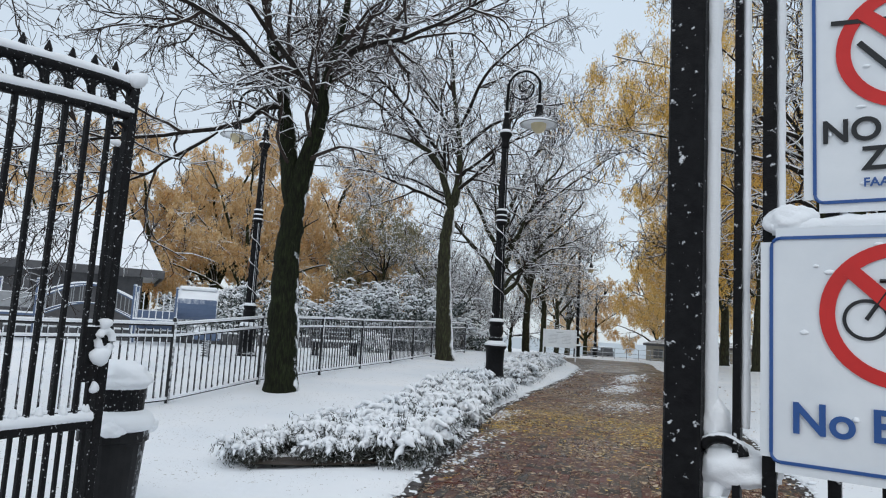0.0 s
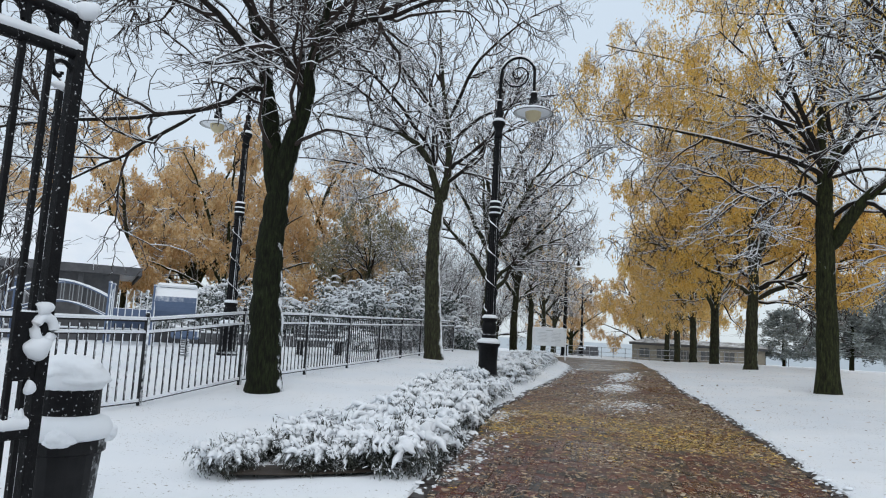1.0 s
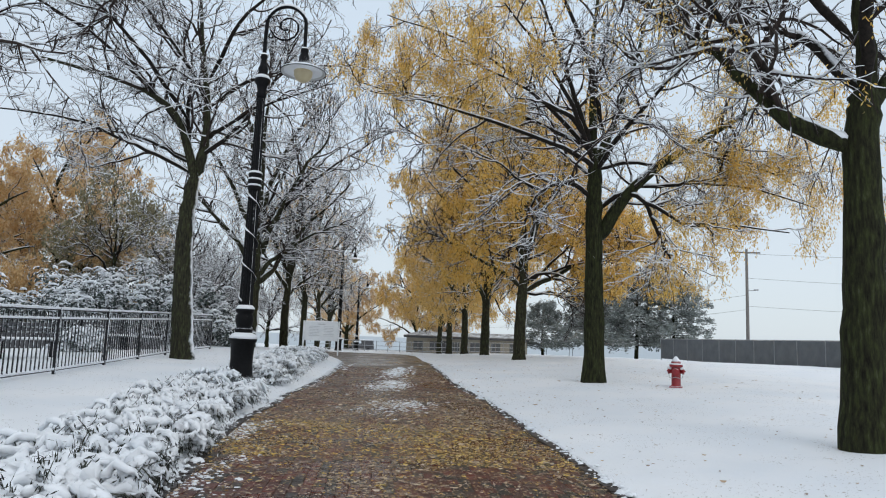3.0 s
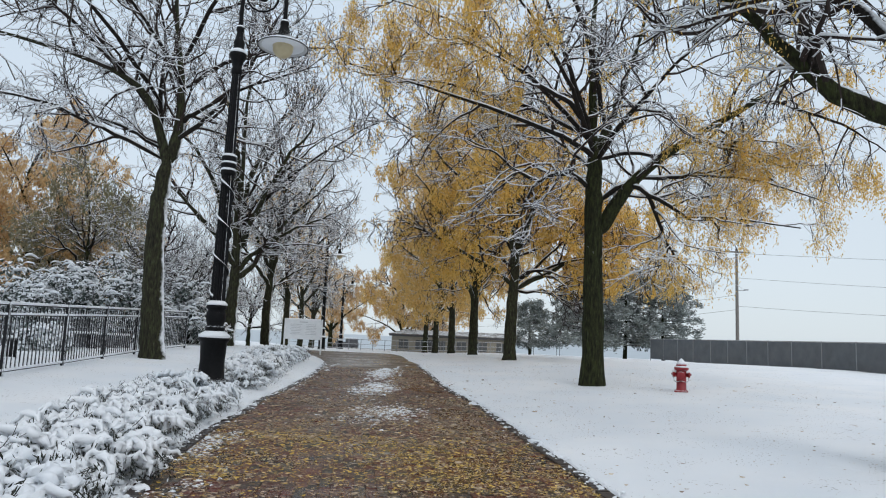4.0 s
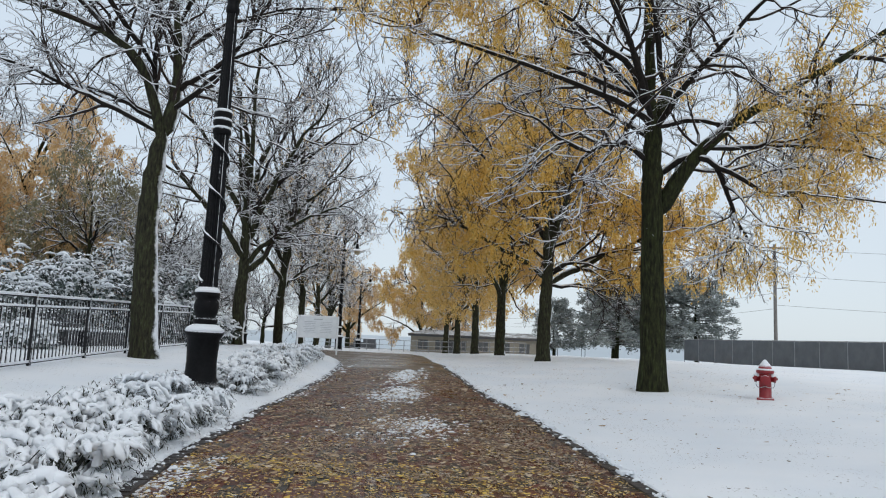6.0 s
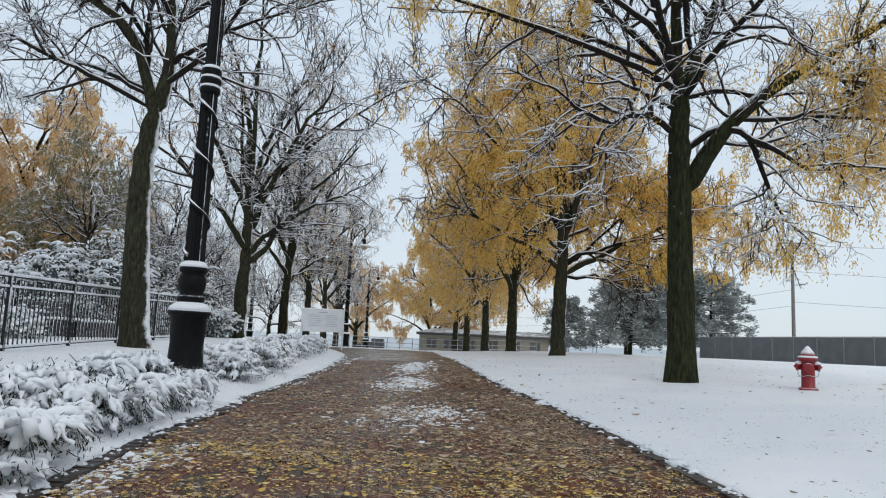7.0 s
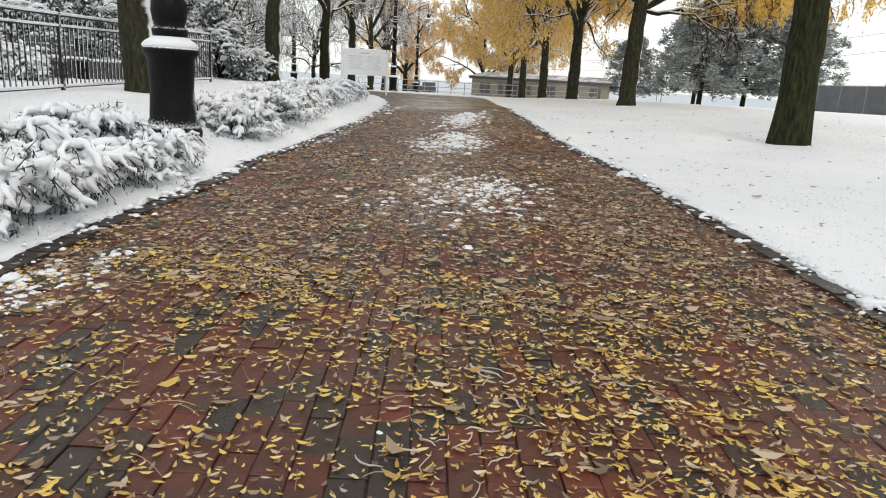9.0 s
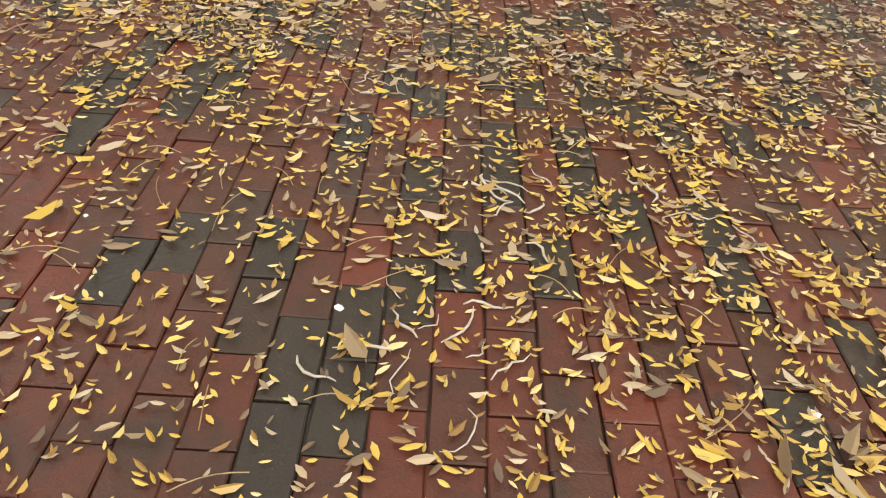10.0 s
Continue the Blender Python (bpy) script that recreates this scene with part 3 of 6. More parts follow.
        pts = ends[rng.choice(len(ends), min(count, len(ends)), replace=False)]
        tagged(part("foliage", flat_mesh("foliage", *leaflets(rng, pts, each, length, width, 0.2, 0.035 + length * 0.42), mat), mat, ob, "hanging golden-yellow leaves"), kind="stuff")
    return ob


T1 = tree("park_tree", "bare dark-barked tree with a mossy forked trunk and snowy boughs", -7.85, 10.95, 11,
          [(0, 0), (0.06, 1.5), (0.18, 2.9), (0.37, 4.1)], 0.315,
          [(0.25, [(0.26, 0, 3.3), (0.24, 0.03, 4.0), (0.17, 0.1, 4.6), (0.1, 0.25, 5.5), (0.0, 0.4, 6.2), (-0.25, 0.5, 7.1), (-0.7, 0.8, 9.2)]),
           (0.235, [(0.28, 0, 3.3), (0.4, -0.03, 4.0), (0.62, -0.1, 4.7), (0.86, -0.2, 5.4), (0.92, -0.25, 6.0), (1.15, -0.3, 7.0), (1.6, -0.5, 9.3)]),
           (0.11, [(0.84, -0.2, 5.25), (0.35, -0.45, 6.1), (-0.2, -0.7, 6.9), (-1.3, -1.1, 8.6)]),
           (0.11, [(0.95, -0.25, 6.0), (1.2, -0.3, 6.25), (1.65, -0.4, 6.55), (2.4, -0.6, 6.65), (3.3, -0.8, 6.95), (5.3, -1.3, 8.0)]),
           (0.085, [(0.1, 0.2, 5.5), (-0.3, 0.0, 5.45), (-0.9, -0.3, 4.95), (-2.0, -0.7, 4.6), (-3.4, -1.2, 4.3), (-4.8, -1.7, 3.9)]),
           (0.045, [(-1.1, -0.4, 4.8), (-1.8, -0.6, 4.2), (-2.4, -0.8, 3.75), (-3.3, -1.0, 3.3), (-4.2, -1.3, 2.9)]),
           (0.10, [(0.62, 0.0, 4.9), (0.66, 0.3, 5.8), (0.62, 0.7, 7.2), (0.5, 1.2, 9.5)]),
           (0.09, [(0.05, 0.3, 5.9), (-0.9, 0.5, 6.9), (-2.2, 0.9, 7.6), (-4.2, 1.2, 7.9)]),
           (0.08, [(1.0, -0.3, 6.4), (1.7, 0.6, 7.3), (2.6, 1.6, 8.2), (3.6, 2.5, 9)]),
           (0.08, [(0.1, 0.2, 5.7), (-0.7, -1.2, 6.6), (-1.9, -2.2, 7.0), (-3.4, -2.9, 6.9)])],
          22.0, (12, 8, 5), ((1.6, 3.1), (0.7, 1.4), (0.25, 0.55)), 0.005, gnarl=1.0, angle=(35, 75), stout=1.05, snow=0.8, upright=0.085, fine=True, trunk_bark=M_bark_patch)

R1 = tree("park_tree", "tall honey-gold tree losing its leaves, with one heavy slanting bough", 2.27, 22.4, 23,
          [(0, 0), (0.0, 2.0), (-0.02, 4.0), (-0.02, 5.2), (-0.03, 6.0)], 0.285,
          [(0.225, [(0.05, 0, 3.75), (0.5, -0.1, 4.45), (1.05, -0.3, 5.2), (2.0, -0.6, 6.1), (3.6, -1.0, 7.2), (5.2, -1.5, 8.2)]),
           (0.10, [(0.0, 0, 5.5), (-0.28, -0.1, 5.95), (-1.3, -0.3, 6.3), (-2.9, -0.6, 6.7), (-4.6, -0.9, 7.05), (-6.2, -1.2, 7.3)]),
           (0.09, [(-0.1, 0, 4.9), (-0.54, -0.1, 5.2), (-1.16, -0.3, 5.15), (-1.6, -0.4, 4.9), (-1.9, -0.5, 4.3), (-2.1, -0.6, 3.7)]),
           (0.06, [(-1.5, -0.4, 4.95), (-2.1, -0.3, 5.2), (-2.7, -0.2, 5.7), (-3.6, 0.0, 6.1)]),
           (0.10, [(0.1, 0, 4.6), (0.57, -0.2, 5.0), (1.05, -0.4, 4.9), (1.6, -0.6, 4.5), (2.2, -0.8, 4.1), (2.9, -1.0, 4.15), (4.6, -1.4, 3.9)]),
           (0.07, [(1.2, -0.4, 4.75), (1.5, -0.3, 4.2), (1.9, -0.2, 3.4), (2.5, -0.1, 2.9)]),
           (0.08, [(0.05, 0, 5.7), (0.95, 0.3, 6.05), (1.95, 0.6, 6.15), (3.2, 0.9, 6.4), (4.6, 1.2, 6.3)]),
           (0.08, [(2.0, -0.6, 6.1), (3.2, -0.3, 6.35), (4.6, 0.0, 6.1), (6.0, 0.3, 5.6)]),
           (0.07, [(1.05, -0.3, 5.2), (2.4, -0.2, 5.45), (4.0, -0.4, 5.25), (5.6, -0.6, 4.8)]),
           (0.07, [(3.6, -1.0, 7.2), (4.6, -1.2, 7.0), (5.8, -1.4, 6.5), (6.8, -1.5, 5.8)]),
           (0.16, [(0.0, 0, 5.6), (0.3, 0.1, 6.6), (0.65, 0.2, 7.4), (1.2, 0.4, 9.0), (1.7, 0.7, 10.8)]),
           (0.17, [(-0.03, 0, 5.9), (-0.1, 0.1, 7.0), (-0.1, 0.2, 9.0), (0.1, 0.3, 11.4)]),
           (0.10, [(-0.05, 0, 5.9), (-0.45, -0.2, 7.2), (-1.2, -0.5, 9.0), (-1.9, -0.8, 10.5)]),
           (0.09, [(-0.1, 0, 6.0), (-0.8, -0.5, 6.9), (-1.7, -1.2, 7.1), (-2.6, -1.8, 7.3), (-4.0, -2.4, 7.6)]),
           (0.09, [(0, 0, 5.6), (0.4, -1.3, 6.5), (0.8, -2.6, 7.2), (1.2, -4.0, 7.6)]),
           (0.09, [(0, 0, 5.4), (-0.3, 1.4, 6.4), (-0.6, 2.8, 7.2), (-0.8, 4.2, 7.8)]),
           (0.08, [(0, 0, 5.8), (-1.0, -1.4, 7.0), (-2.2, -2.9, 7.8), (-3.2, -4.0, 8.2)]),
           (0.09, [(-0.1, 0, 6.1), (-1.5, 0.4, 7.9), (-3.4, 0.6, 9.3), (-5.8, 0.8, 10.2)]),
           (0.08, [(-0.1, 0, 6.3), (-1.9, 1.0, 7.4), (-4.0, 1.6, 8.1), (-6.2, 2.0, 8.4)]),
           (0.08, [(0.3, 0.1, 6.6), (-0.8, -1.4, 8.6), (-2.2, -2.6, 10.2), (-3.6, -3.2, 11.4)])],
          7.0, (11, 8, 5), ((1.5, 2.8), (0.6, 1.2), (0.25, 0.5)), 0.0046, fine=True, bark=M_twig_snowy, snow=1.05, leaf=(M_gold, 2500, 26, 0.085, 0.024, (2.6, 11.5)), gnarl=0.95, angle=(40, 80), stout=0.95,
          where=lambda a, b, h: np.where((a > 1.3) & (h < 7.8), 0.5 + 0.5 * np.sin(2.1 * a) * np.sin(1.7 * h + b), np.where((a < -2.0) & (h > 6.9), 0.85, 0.015)))
R1.scale = (1.06, 1.06, 1.06)

R0 = tree("park_tree", "stout mossy-trunked tree with a long low snowy bough", 3.88, 11.75, 37,
          [(0, 0), (-0.02, 2.0), (-0.05, 3.9), (0.0, 4.6)], 0.285,
          [(0.15, [(-0.08, 0, 3.75), (-0.6, 0.22, 3.98), (-1.05, 0.45, 4.4), (-1.45, 0.65, 4.87), (-1.8, 0.8, 5.25), (-2.2, 0.95, 5.65), (-3.2, 1.3, 6.6)]),
           (0.16, [(0, 0, 4.4), (0.05, 0.1, 5.6), (-0.1, 0.2, 7.2), (-0.2, 0.3, 9.5)]),
           (0.12, [(0, 0, 4.2), (0.7, 0.2, 5.0), (1.7, 0.4, 5.8), (3.2, 0.6, 6.8)]),
           (0.10, [(0, 0, 4.5), (-0.4, 0.9, 5.6), (-0.9, 2.2, 6.5), (-1.5, 3.6, 7.2)]),
           (0.10, [(0, 0, 4.4), (-0.6, -0.9, 5.5), (-1.5, -2.2, 6.4), (-2.5, -3.5, 7.0)]),
           (0.08, [(-0.9, 0.4, 4.3), (-1.3, 0.2, 5.0), (-2.0, 0.0, 5.7), (-3.0, -0.3, 6.4)]),
           (0.09, [(-0.1, 0.2, 6.4), (-1.6, 0.6, 7.4), (-3.4, 1.4, 8.2), (-5.4, 2.2, 8.6)]),
           (0.08, [(-0.05, 0.1, 5.2), (-1.0, 0.4, 6.4), (-2.4, 0.8, 7.4), (-3.8, 1.2, 8.0)])],
          7.0, (12, 8, 5), ((1.3, 2.4), (0.6, 1.1), (0.25, 0.5)), 0.0055, gnarl=1.0, angle=(40, 80), stout=1.0, upright=-0.04, fine=True, bark=M_twig_snowy, snow=1.1, leaf=(M_gold, 330, 20, 0.055, 0.018, (3.8, 8.0)))

T2 = tree("park_tree", "slender bare tree with a twin stem and snow down one side", -9.6, 22.9, 41,
          [(0, 0), (0.03, 2.0), (0.12, 4.0), (0.42, 5.6)], 0.33,
          [(0.19, [(0.38, 0, 5.4), (0.26, 0, 6.2), (-0.26, -0.2, 7.5), (-1.7, -0.5, 8.2), (-3.9, -1.0, 8.5)]),
           (0.215, [(0.42, 0, 5.5), (0.7, 0, 6.3), (0.9, 0.1, 7.7), (0.8, 0.3, 9.6), (0.7, 0.5, 12)]),
           (0.10, [(0.8, 0, 6.7), (1.1, 0, 7.0), (1.9, 0.1, 7.6), (3.3, 0.2, 8.4), (4.8, 0.3, 9.0)]),
           (0.10, [(0.28, 0, 6.1), (0.2, 0.2, 7.5), (0.2, 0.5, 9.5), (-0.2, 0.9, 11.5)]),
           (0.08, [(-0.1, -0.1, 7.1), (-0.9, 0.3, 8.4), (-1.9, 0.9, 9.7), (-2.6, 1.2, 10.8)]),
           (0.08, [(0.9, 0.1, 7.6), (0.4, -1.0, 8.6), (-0.2, -2.2, 9.4), (-0.7, -3.2, 9.9)]),
           (0.09, [(0.6, 0, 6.1), (1.6, -0.6, 6.9), (2.8, -1.4, 8.2), (3.6, -2.0, 9.6)]),
           (0.08, [(0.3, 0, 5.9), (-0.9, 0.8, 6.6), (-2.4, 1.6, 7.0), (-4.2, 2.4, 7.1)]),
           (0.08, [(0.3, 0, 5.6), (-1.2, -0.6, 6.2), (-3.0, -1.4, 6.6), (-5.2, -2.2, 6.4)]),
           (0.08, [(-0.3, -0.2, 7.5), (-1.8, -1.0, 8.9), (-3.6, -1.8, 9.8), (-5.6, -2.4, 10.2)]),
           (0.08, [(0.2, 0.2, 7.3), (-1.0, -1.2, 9.0), (-2.4, -2.4, 10.4), (-3.8, -3.2, 11.4)]),
           (0.09, [(0.9, 0.1, 7.8), (2.2, 0.3, 8.9), (4.0, 0.5, 9.6), (6.2, 0.7, 9.9)]),
           (0.08, [(0.8, 0.2, 8.6), (1.9, -0.8, 10.2), (3.4, -1.6, 11.2), (5.0, -2.2, 11.8)])],
          15.0, (11, 8, 4), ((1.6, 3.0), (0.8, 1.5), (0.3, 0.6)), 0.006, gnarl=1.0, angle=(35, 75), stout=1.1, fine=True, upright=0.09, trunk_bark=M_bark_snow, bark=M_twig_snowy)

FULL = ((2.0, 3.6), (0.9, 1.6), (0.3, 0.65))
T3 = tree("park_tree", "bare tree with snowy ascending limbs", -11.2, 33.2, 53, [(0, 0), (0.05, 2.0), (0.1, 3.6), (0.0, 6.0)], 0.295,
          [(0.17, [(0.1, 0, 2.8), (0.9, 0.1, 3.6), (2.2, 0.3, 5.2), (4.4, 0.5, 7.4)]), (0.18, [(0.1, 0, 3.0), (-0.1, 0, 4.6), (-0.4, 0, 7.0), (-0.5, 0, 10)]), (0.10, [(0, 0, 5.0), (1.2, 0.2, 7.0), (2.9, 0.4, 9.0), (4.8, 0.6, 10.6)]), (0.09, [(0, 0, 5.6), (0.8, 0.2, 8.0), (1.9, 0.4, 10.2), (2.8, 0.6, 12.2)]), (0.10, [(0, 0, 5.0), (2.0, -0.4, 7.3), (4.4, -0.8, 9.4), (7.0, -1.2, 10.8)])], 12.0, (11, 8, 4), FULL, 0.0078, gnarl=1.0, stout=1.2, bark=M_twig_snowy, extra=8, spread=7.0, vase=1.3, snow=0.9, trunk_bark=M_bark_snow, leaf=(M_dull_gold, 260, 8, 0.10, 0.034, (6.0, 13)))
T4 = tree("park_tree", "bare multi-limbed tree with snow-laden twigs", -12.6, 43.2, 59, [(0, 0), (-0.04, 2.0), (0.05, 3.8), (0.15, 6.0)], 0.28, [], 40.0, (10, 7, 4), ((1.3, 2.5), (0.7, 1.3), (0.3, 0.6)), 0.009, gnarl=1.2, stout=1.25, extra=10, spread=6.4, vase=1.4, snow=0.9, trunk_bark=M_bark_snow, bark=M_twig_snowy, leaf=(M_dull_gold, 420, 8, 0.12, 0.04, (4.5, 11)))
R2 = tree("park_tree", "golden-leaved tree with a dark slim trunk", 0.78, 33.8, 61, [(0, 0), (0.03, 2.0), (0.1, 3.4), (0.15, 5.5)], 0.27,
          [(0.10, [(0.08, 0, 3.1), (0.9, -0.1, 3.9), (2.0, -0.2, 4.9), (3.0, -0.3, 5.6)]), (0.09, [(0.05, 0, 2.9), (0.9, 0, 3.1), (1.7, 0, 2.9), (2.3, 0, 2.8)]), (0.09, [(0.1, 0, 3.6), (-0.7, 0, 4.4), (-1.7, 0, 5.0), (-3.0, 0, 5.4)]),
           (0.09, [(0.1, 0, 3.4), (1.5, -0.3, 4.0), (3.4, -0.6, 4.4), (5.4, -1.0, 4.2)]), (0.09, [(0.1, 0, 4.2), (1.8, 0.4, 5.2), (3.8, 0.8, 5.8), (6.0, 1.2, 5.5)]),
           (0.09, [(0.1, 0, 4.6), (-1.8, -0.5, 6.8), (-4.0, -1.0, 8.8), (-6.2, -1.5, 10.2)]), (0.08, [(0.1, 0, 5.0), (-1.5, 0.8, 7.6), (-3.2, 1.6, 10.0), (-4.8, 2.2, 12.0)])],
          7.0, (10, 7, 4), FULL, 0.0085, stout=1.25, gnarl=1.2, leaf=(M_gold, 5600, 16, 0.125, 0.044, (3.0, 13)), where=lambda a, b, h: np.where(a < -3.4, 0.12, 1.0), trunk_bark=M_bark_snow, extra=10, spread=6.3, vase=1.2, snow=0.7)
R2.scale = (1.05, 1.05, 1.05)
R3 = tree("park_tree", "golden-leaved tree branching low into a vase shape", -0.75, 42.0, 67, [(0, 0), (0.0, 1.6), (0.05, 3.2), (0.1, 5.0)], 0.28, [], 80.0, (9, 7, 4), FULL, 0.0095, stout=1.25, gnarl=1.2, leaf=(M_hazy_gold, 4200, 13, 0.17, 0.06, (2.4, 13)), trunk_bark=M_bark_snow, extra=11, spread=7.4, vase=1.35, snow=0.7, bark=M_twig_snowy)

for x, y, turn, size in ((-2.2, 52.0, 130, 1.0), (-3.8, 62.0, 250, 1.02), (-5.3, 72.0, 20, 1.05)):
    copy_thing(R3, pose(x, y, on_land(x, y) - 0.05, 0, 0, turn) @ Matrix.Scale(size, 4))
for x, y, turn, size, like in ((-14.1, 53.0, 110, 1.0, T4), (-15.6, 63.5, 200, 1.0, T4), (-17.0, 74.0, 300, 1.05, T3)):
    copy_thing(like, pose(x, y, on_land(x, y) - 0.05, 0, 0, turn) @ Matrix.Scale(size, 4))

# golden and olive trees behind the playground, and the far end of the walk
FAR = ((1.8, 3.2), (0.8, 1.5), (0.3, 0.6))
GOLD_A = tree("golden_tree", "spreading golden-brown tree behind the playground", -28.5, 34.5, 71, [(0, 0), (0.1, 1.0), (0.1, 2.0), (0.0, 3.4)], 0.32, [], 0.0, (7, 5, 3), FAR, 0.010, leaf=(M_dull_gold, 1700, 15, 0.22, 0.08, (1.0, 14)), extra=9, spread=7.4, vase=1.12, snow=0.8, bark=M_twig_snowy, group="background trees")
for x, y, turn, size in ((-33.0, 37.0, 60, 1.1), (-24.5, 41.0, 140, 1.0), (-37.5, 42.0, 200, 1.2), (-44.0, 33.0, 20, 1.1), (-30.0, 45.0, 100, 1.25), (-36.0, 34.0, 330, 1.1), (-17.5, 86.0, 250, 1.0), (-9.5, 90.0, 330, 1.0), (-6.0, 86.0, 90, 0.9), (-52.0, 26.0, 300, 1.2)):
    copy_thing(GOLD_A, pose(x, y, on_land(x, y) - 0.1, 0, 0, turn) @ Matrix.Scale(size, 4))
OLIVE = tree("olive_tree", "thin grey-green tree with sparse foliage", -20.5, 38.0, 73, [(0, 0), (0.05, 2.0), (0.0, 5.0)], 0.16, [], 0.0, (7, 5, 3), FAR, 0.009, leaf=(M_olive, 900, 7, 0.24, 0.08, (1.5, 12)), extra=10, spread=3.2, snow=0.9, bark=M_twig_snowy, group="background trees")
copy_thing(OLIVE, pose(-22.8, 42.0, on_land(-22.8, 42.0), 0, 0, 150))
BARE = tree("bare_tree", "grey bare tree dusted with snow", -16.5, 37.5, 79, [(0, 0), (0.0, 1.5), (0.1, 2.5)], 0.16, [], 0.0, (8, 6, 4), FAR, 0.008, extra=9, spread=4.0, snow=0.9, bark=M_twig_snowy, group="background trees")
for x, y, turn, size in ((-14.8, 36.5, 100, 0.8), (-18.6, 45.0, 170, 1.1), (-21.5, 52.0, 250, 1.2), (-19.0, 60.0, 20, 1.1)):
    copy_thing(BARE, pose(x, y, on_land(x, y) - 0.1, 0, 0, turn) @ Matrix.Scale(size, 4))


def pine(x, y, seed, height, width):
    rng = np.random.default_rng(seed)
    ob = empty("pine_tree", x, y, on_land(x, y) - 0.1)
    tagged(ob, "broad grey-green pine, needles paled for distance haze and dusted with snow", "tree", "background pines")
    p = smooth_line([(0, 0, 0), (0.1, 0, height * 0.5), (0, 0.1, height)], 12)
    part("trunk", flat_mesh("trunk", *tube_arrays(p[None], np.linspace(0.2, 0.04, 12)[None], 8), M_bark, True), M_bark, ob)
    lines, rads = [], []
    for i in range(90):
        h = height * rng.uniform(0.16, 0.97)
        reach = width * (1.05 - 0.75 * (h / height) ** 2.2) * rng.uniform(0.55, 1.05)
        a = rng.uniform(0, 2 * math.pi)
        lines.append(smooth_line([(0, 0, h), (0.5 * reach * math.cos(a), 0.5 * reach * math.sin(a), h + 0.1), (reach * math.cos(a), reach * math.sin(a), h + rng.uniform(-0.2, 0.5))], 7))
        rads.append(np.linspace(0.05, 0.012, 7))
    A, AR = np.array(lines), np.array(rads)
    B, BR = offshoots(rng, A, AR, 7, 0.25, (30, 60), (0.5, 1.1), (0.014, 0.006), 4, 0.15, 0.03, 0.4)
    tagged(part("crown", flat_mesh("crown", *joined([tube_arrays(A, AR, 5), tube_arrays(B, BR, 3)]), M_limb, True), M_limb, ob), kind="stuff")
    pts = B[:, 1:].reshape(-1, 3)
    n = len(pts) * 8
    c = np.repeat(pts, 8, axis=0) + rng.normal(size=(n, 3)) * 0.11
    d = rng.normal(size=(n, 3))
    d[:, 2] = np.abs(d[:, 2]) * 0.5
    d /= np.linalg.norm(d, axis=1, keepdims=True)
    w = np.cross(d, rng.normal(size=(n, 3)))
    w /= np.linalg.norm(w, axis=1, keepdims=True) + 1e-9
    V = np.stack([c - d * 0.05, c + d * 0.12 + w * 0.05, c + d * 0.30, c + d * 0.12 - w * 0.05], axis=1).reshape(-1, 3)
    tagged(part("foliage", flat_mesh("foliage", V, np.arange(n * 4).reshape(-1, 4), M_hazed_pine), M_hazed_pine, ob), kind="stuff")
    return ob


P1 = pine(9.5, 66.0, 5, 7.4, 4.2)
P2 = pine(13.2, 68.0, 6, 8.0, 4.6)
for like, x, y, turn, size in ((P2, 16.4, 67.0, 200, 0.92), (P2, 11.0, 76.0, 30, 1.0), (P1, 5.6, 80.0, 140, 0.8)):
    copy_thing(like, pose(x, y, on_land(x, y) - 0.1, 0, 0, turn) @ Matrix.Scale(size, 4))


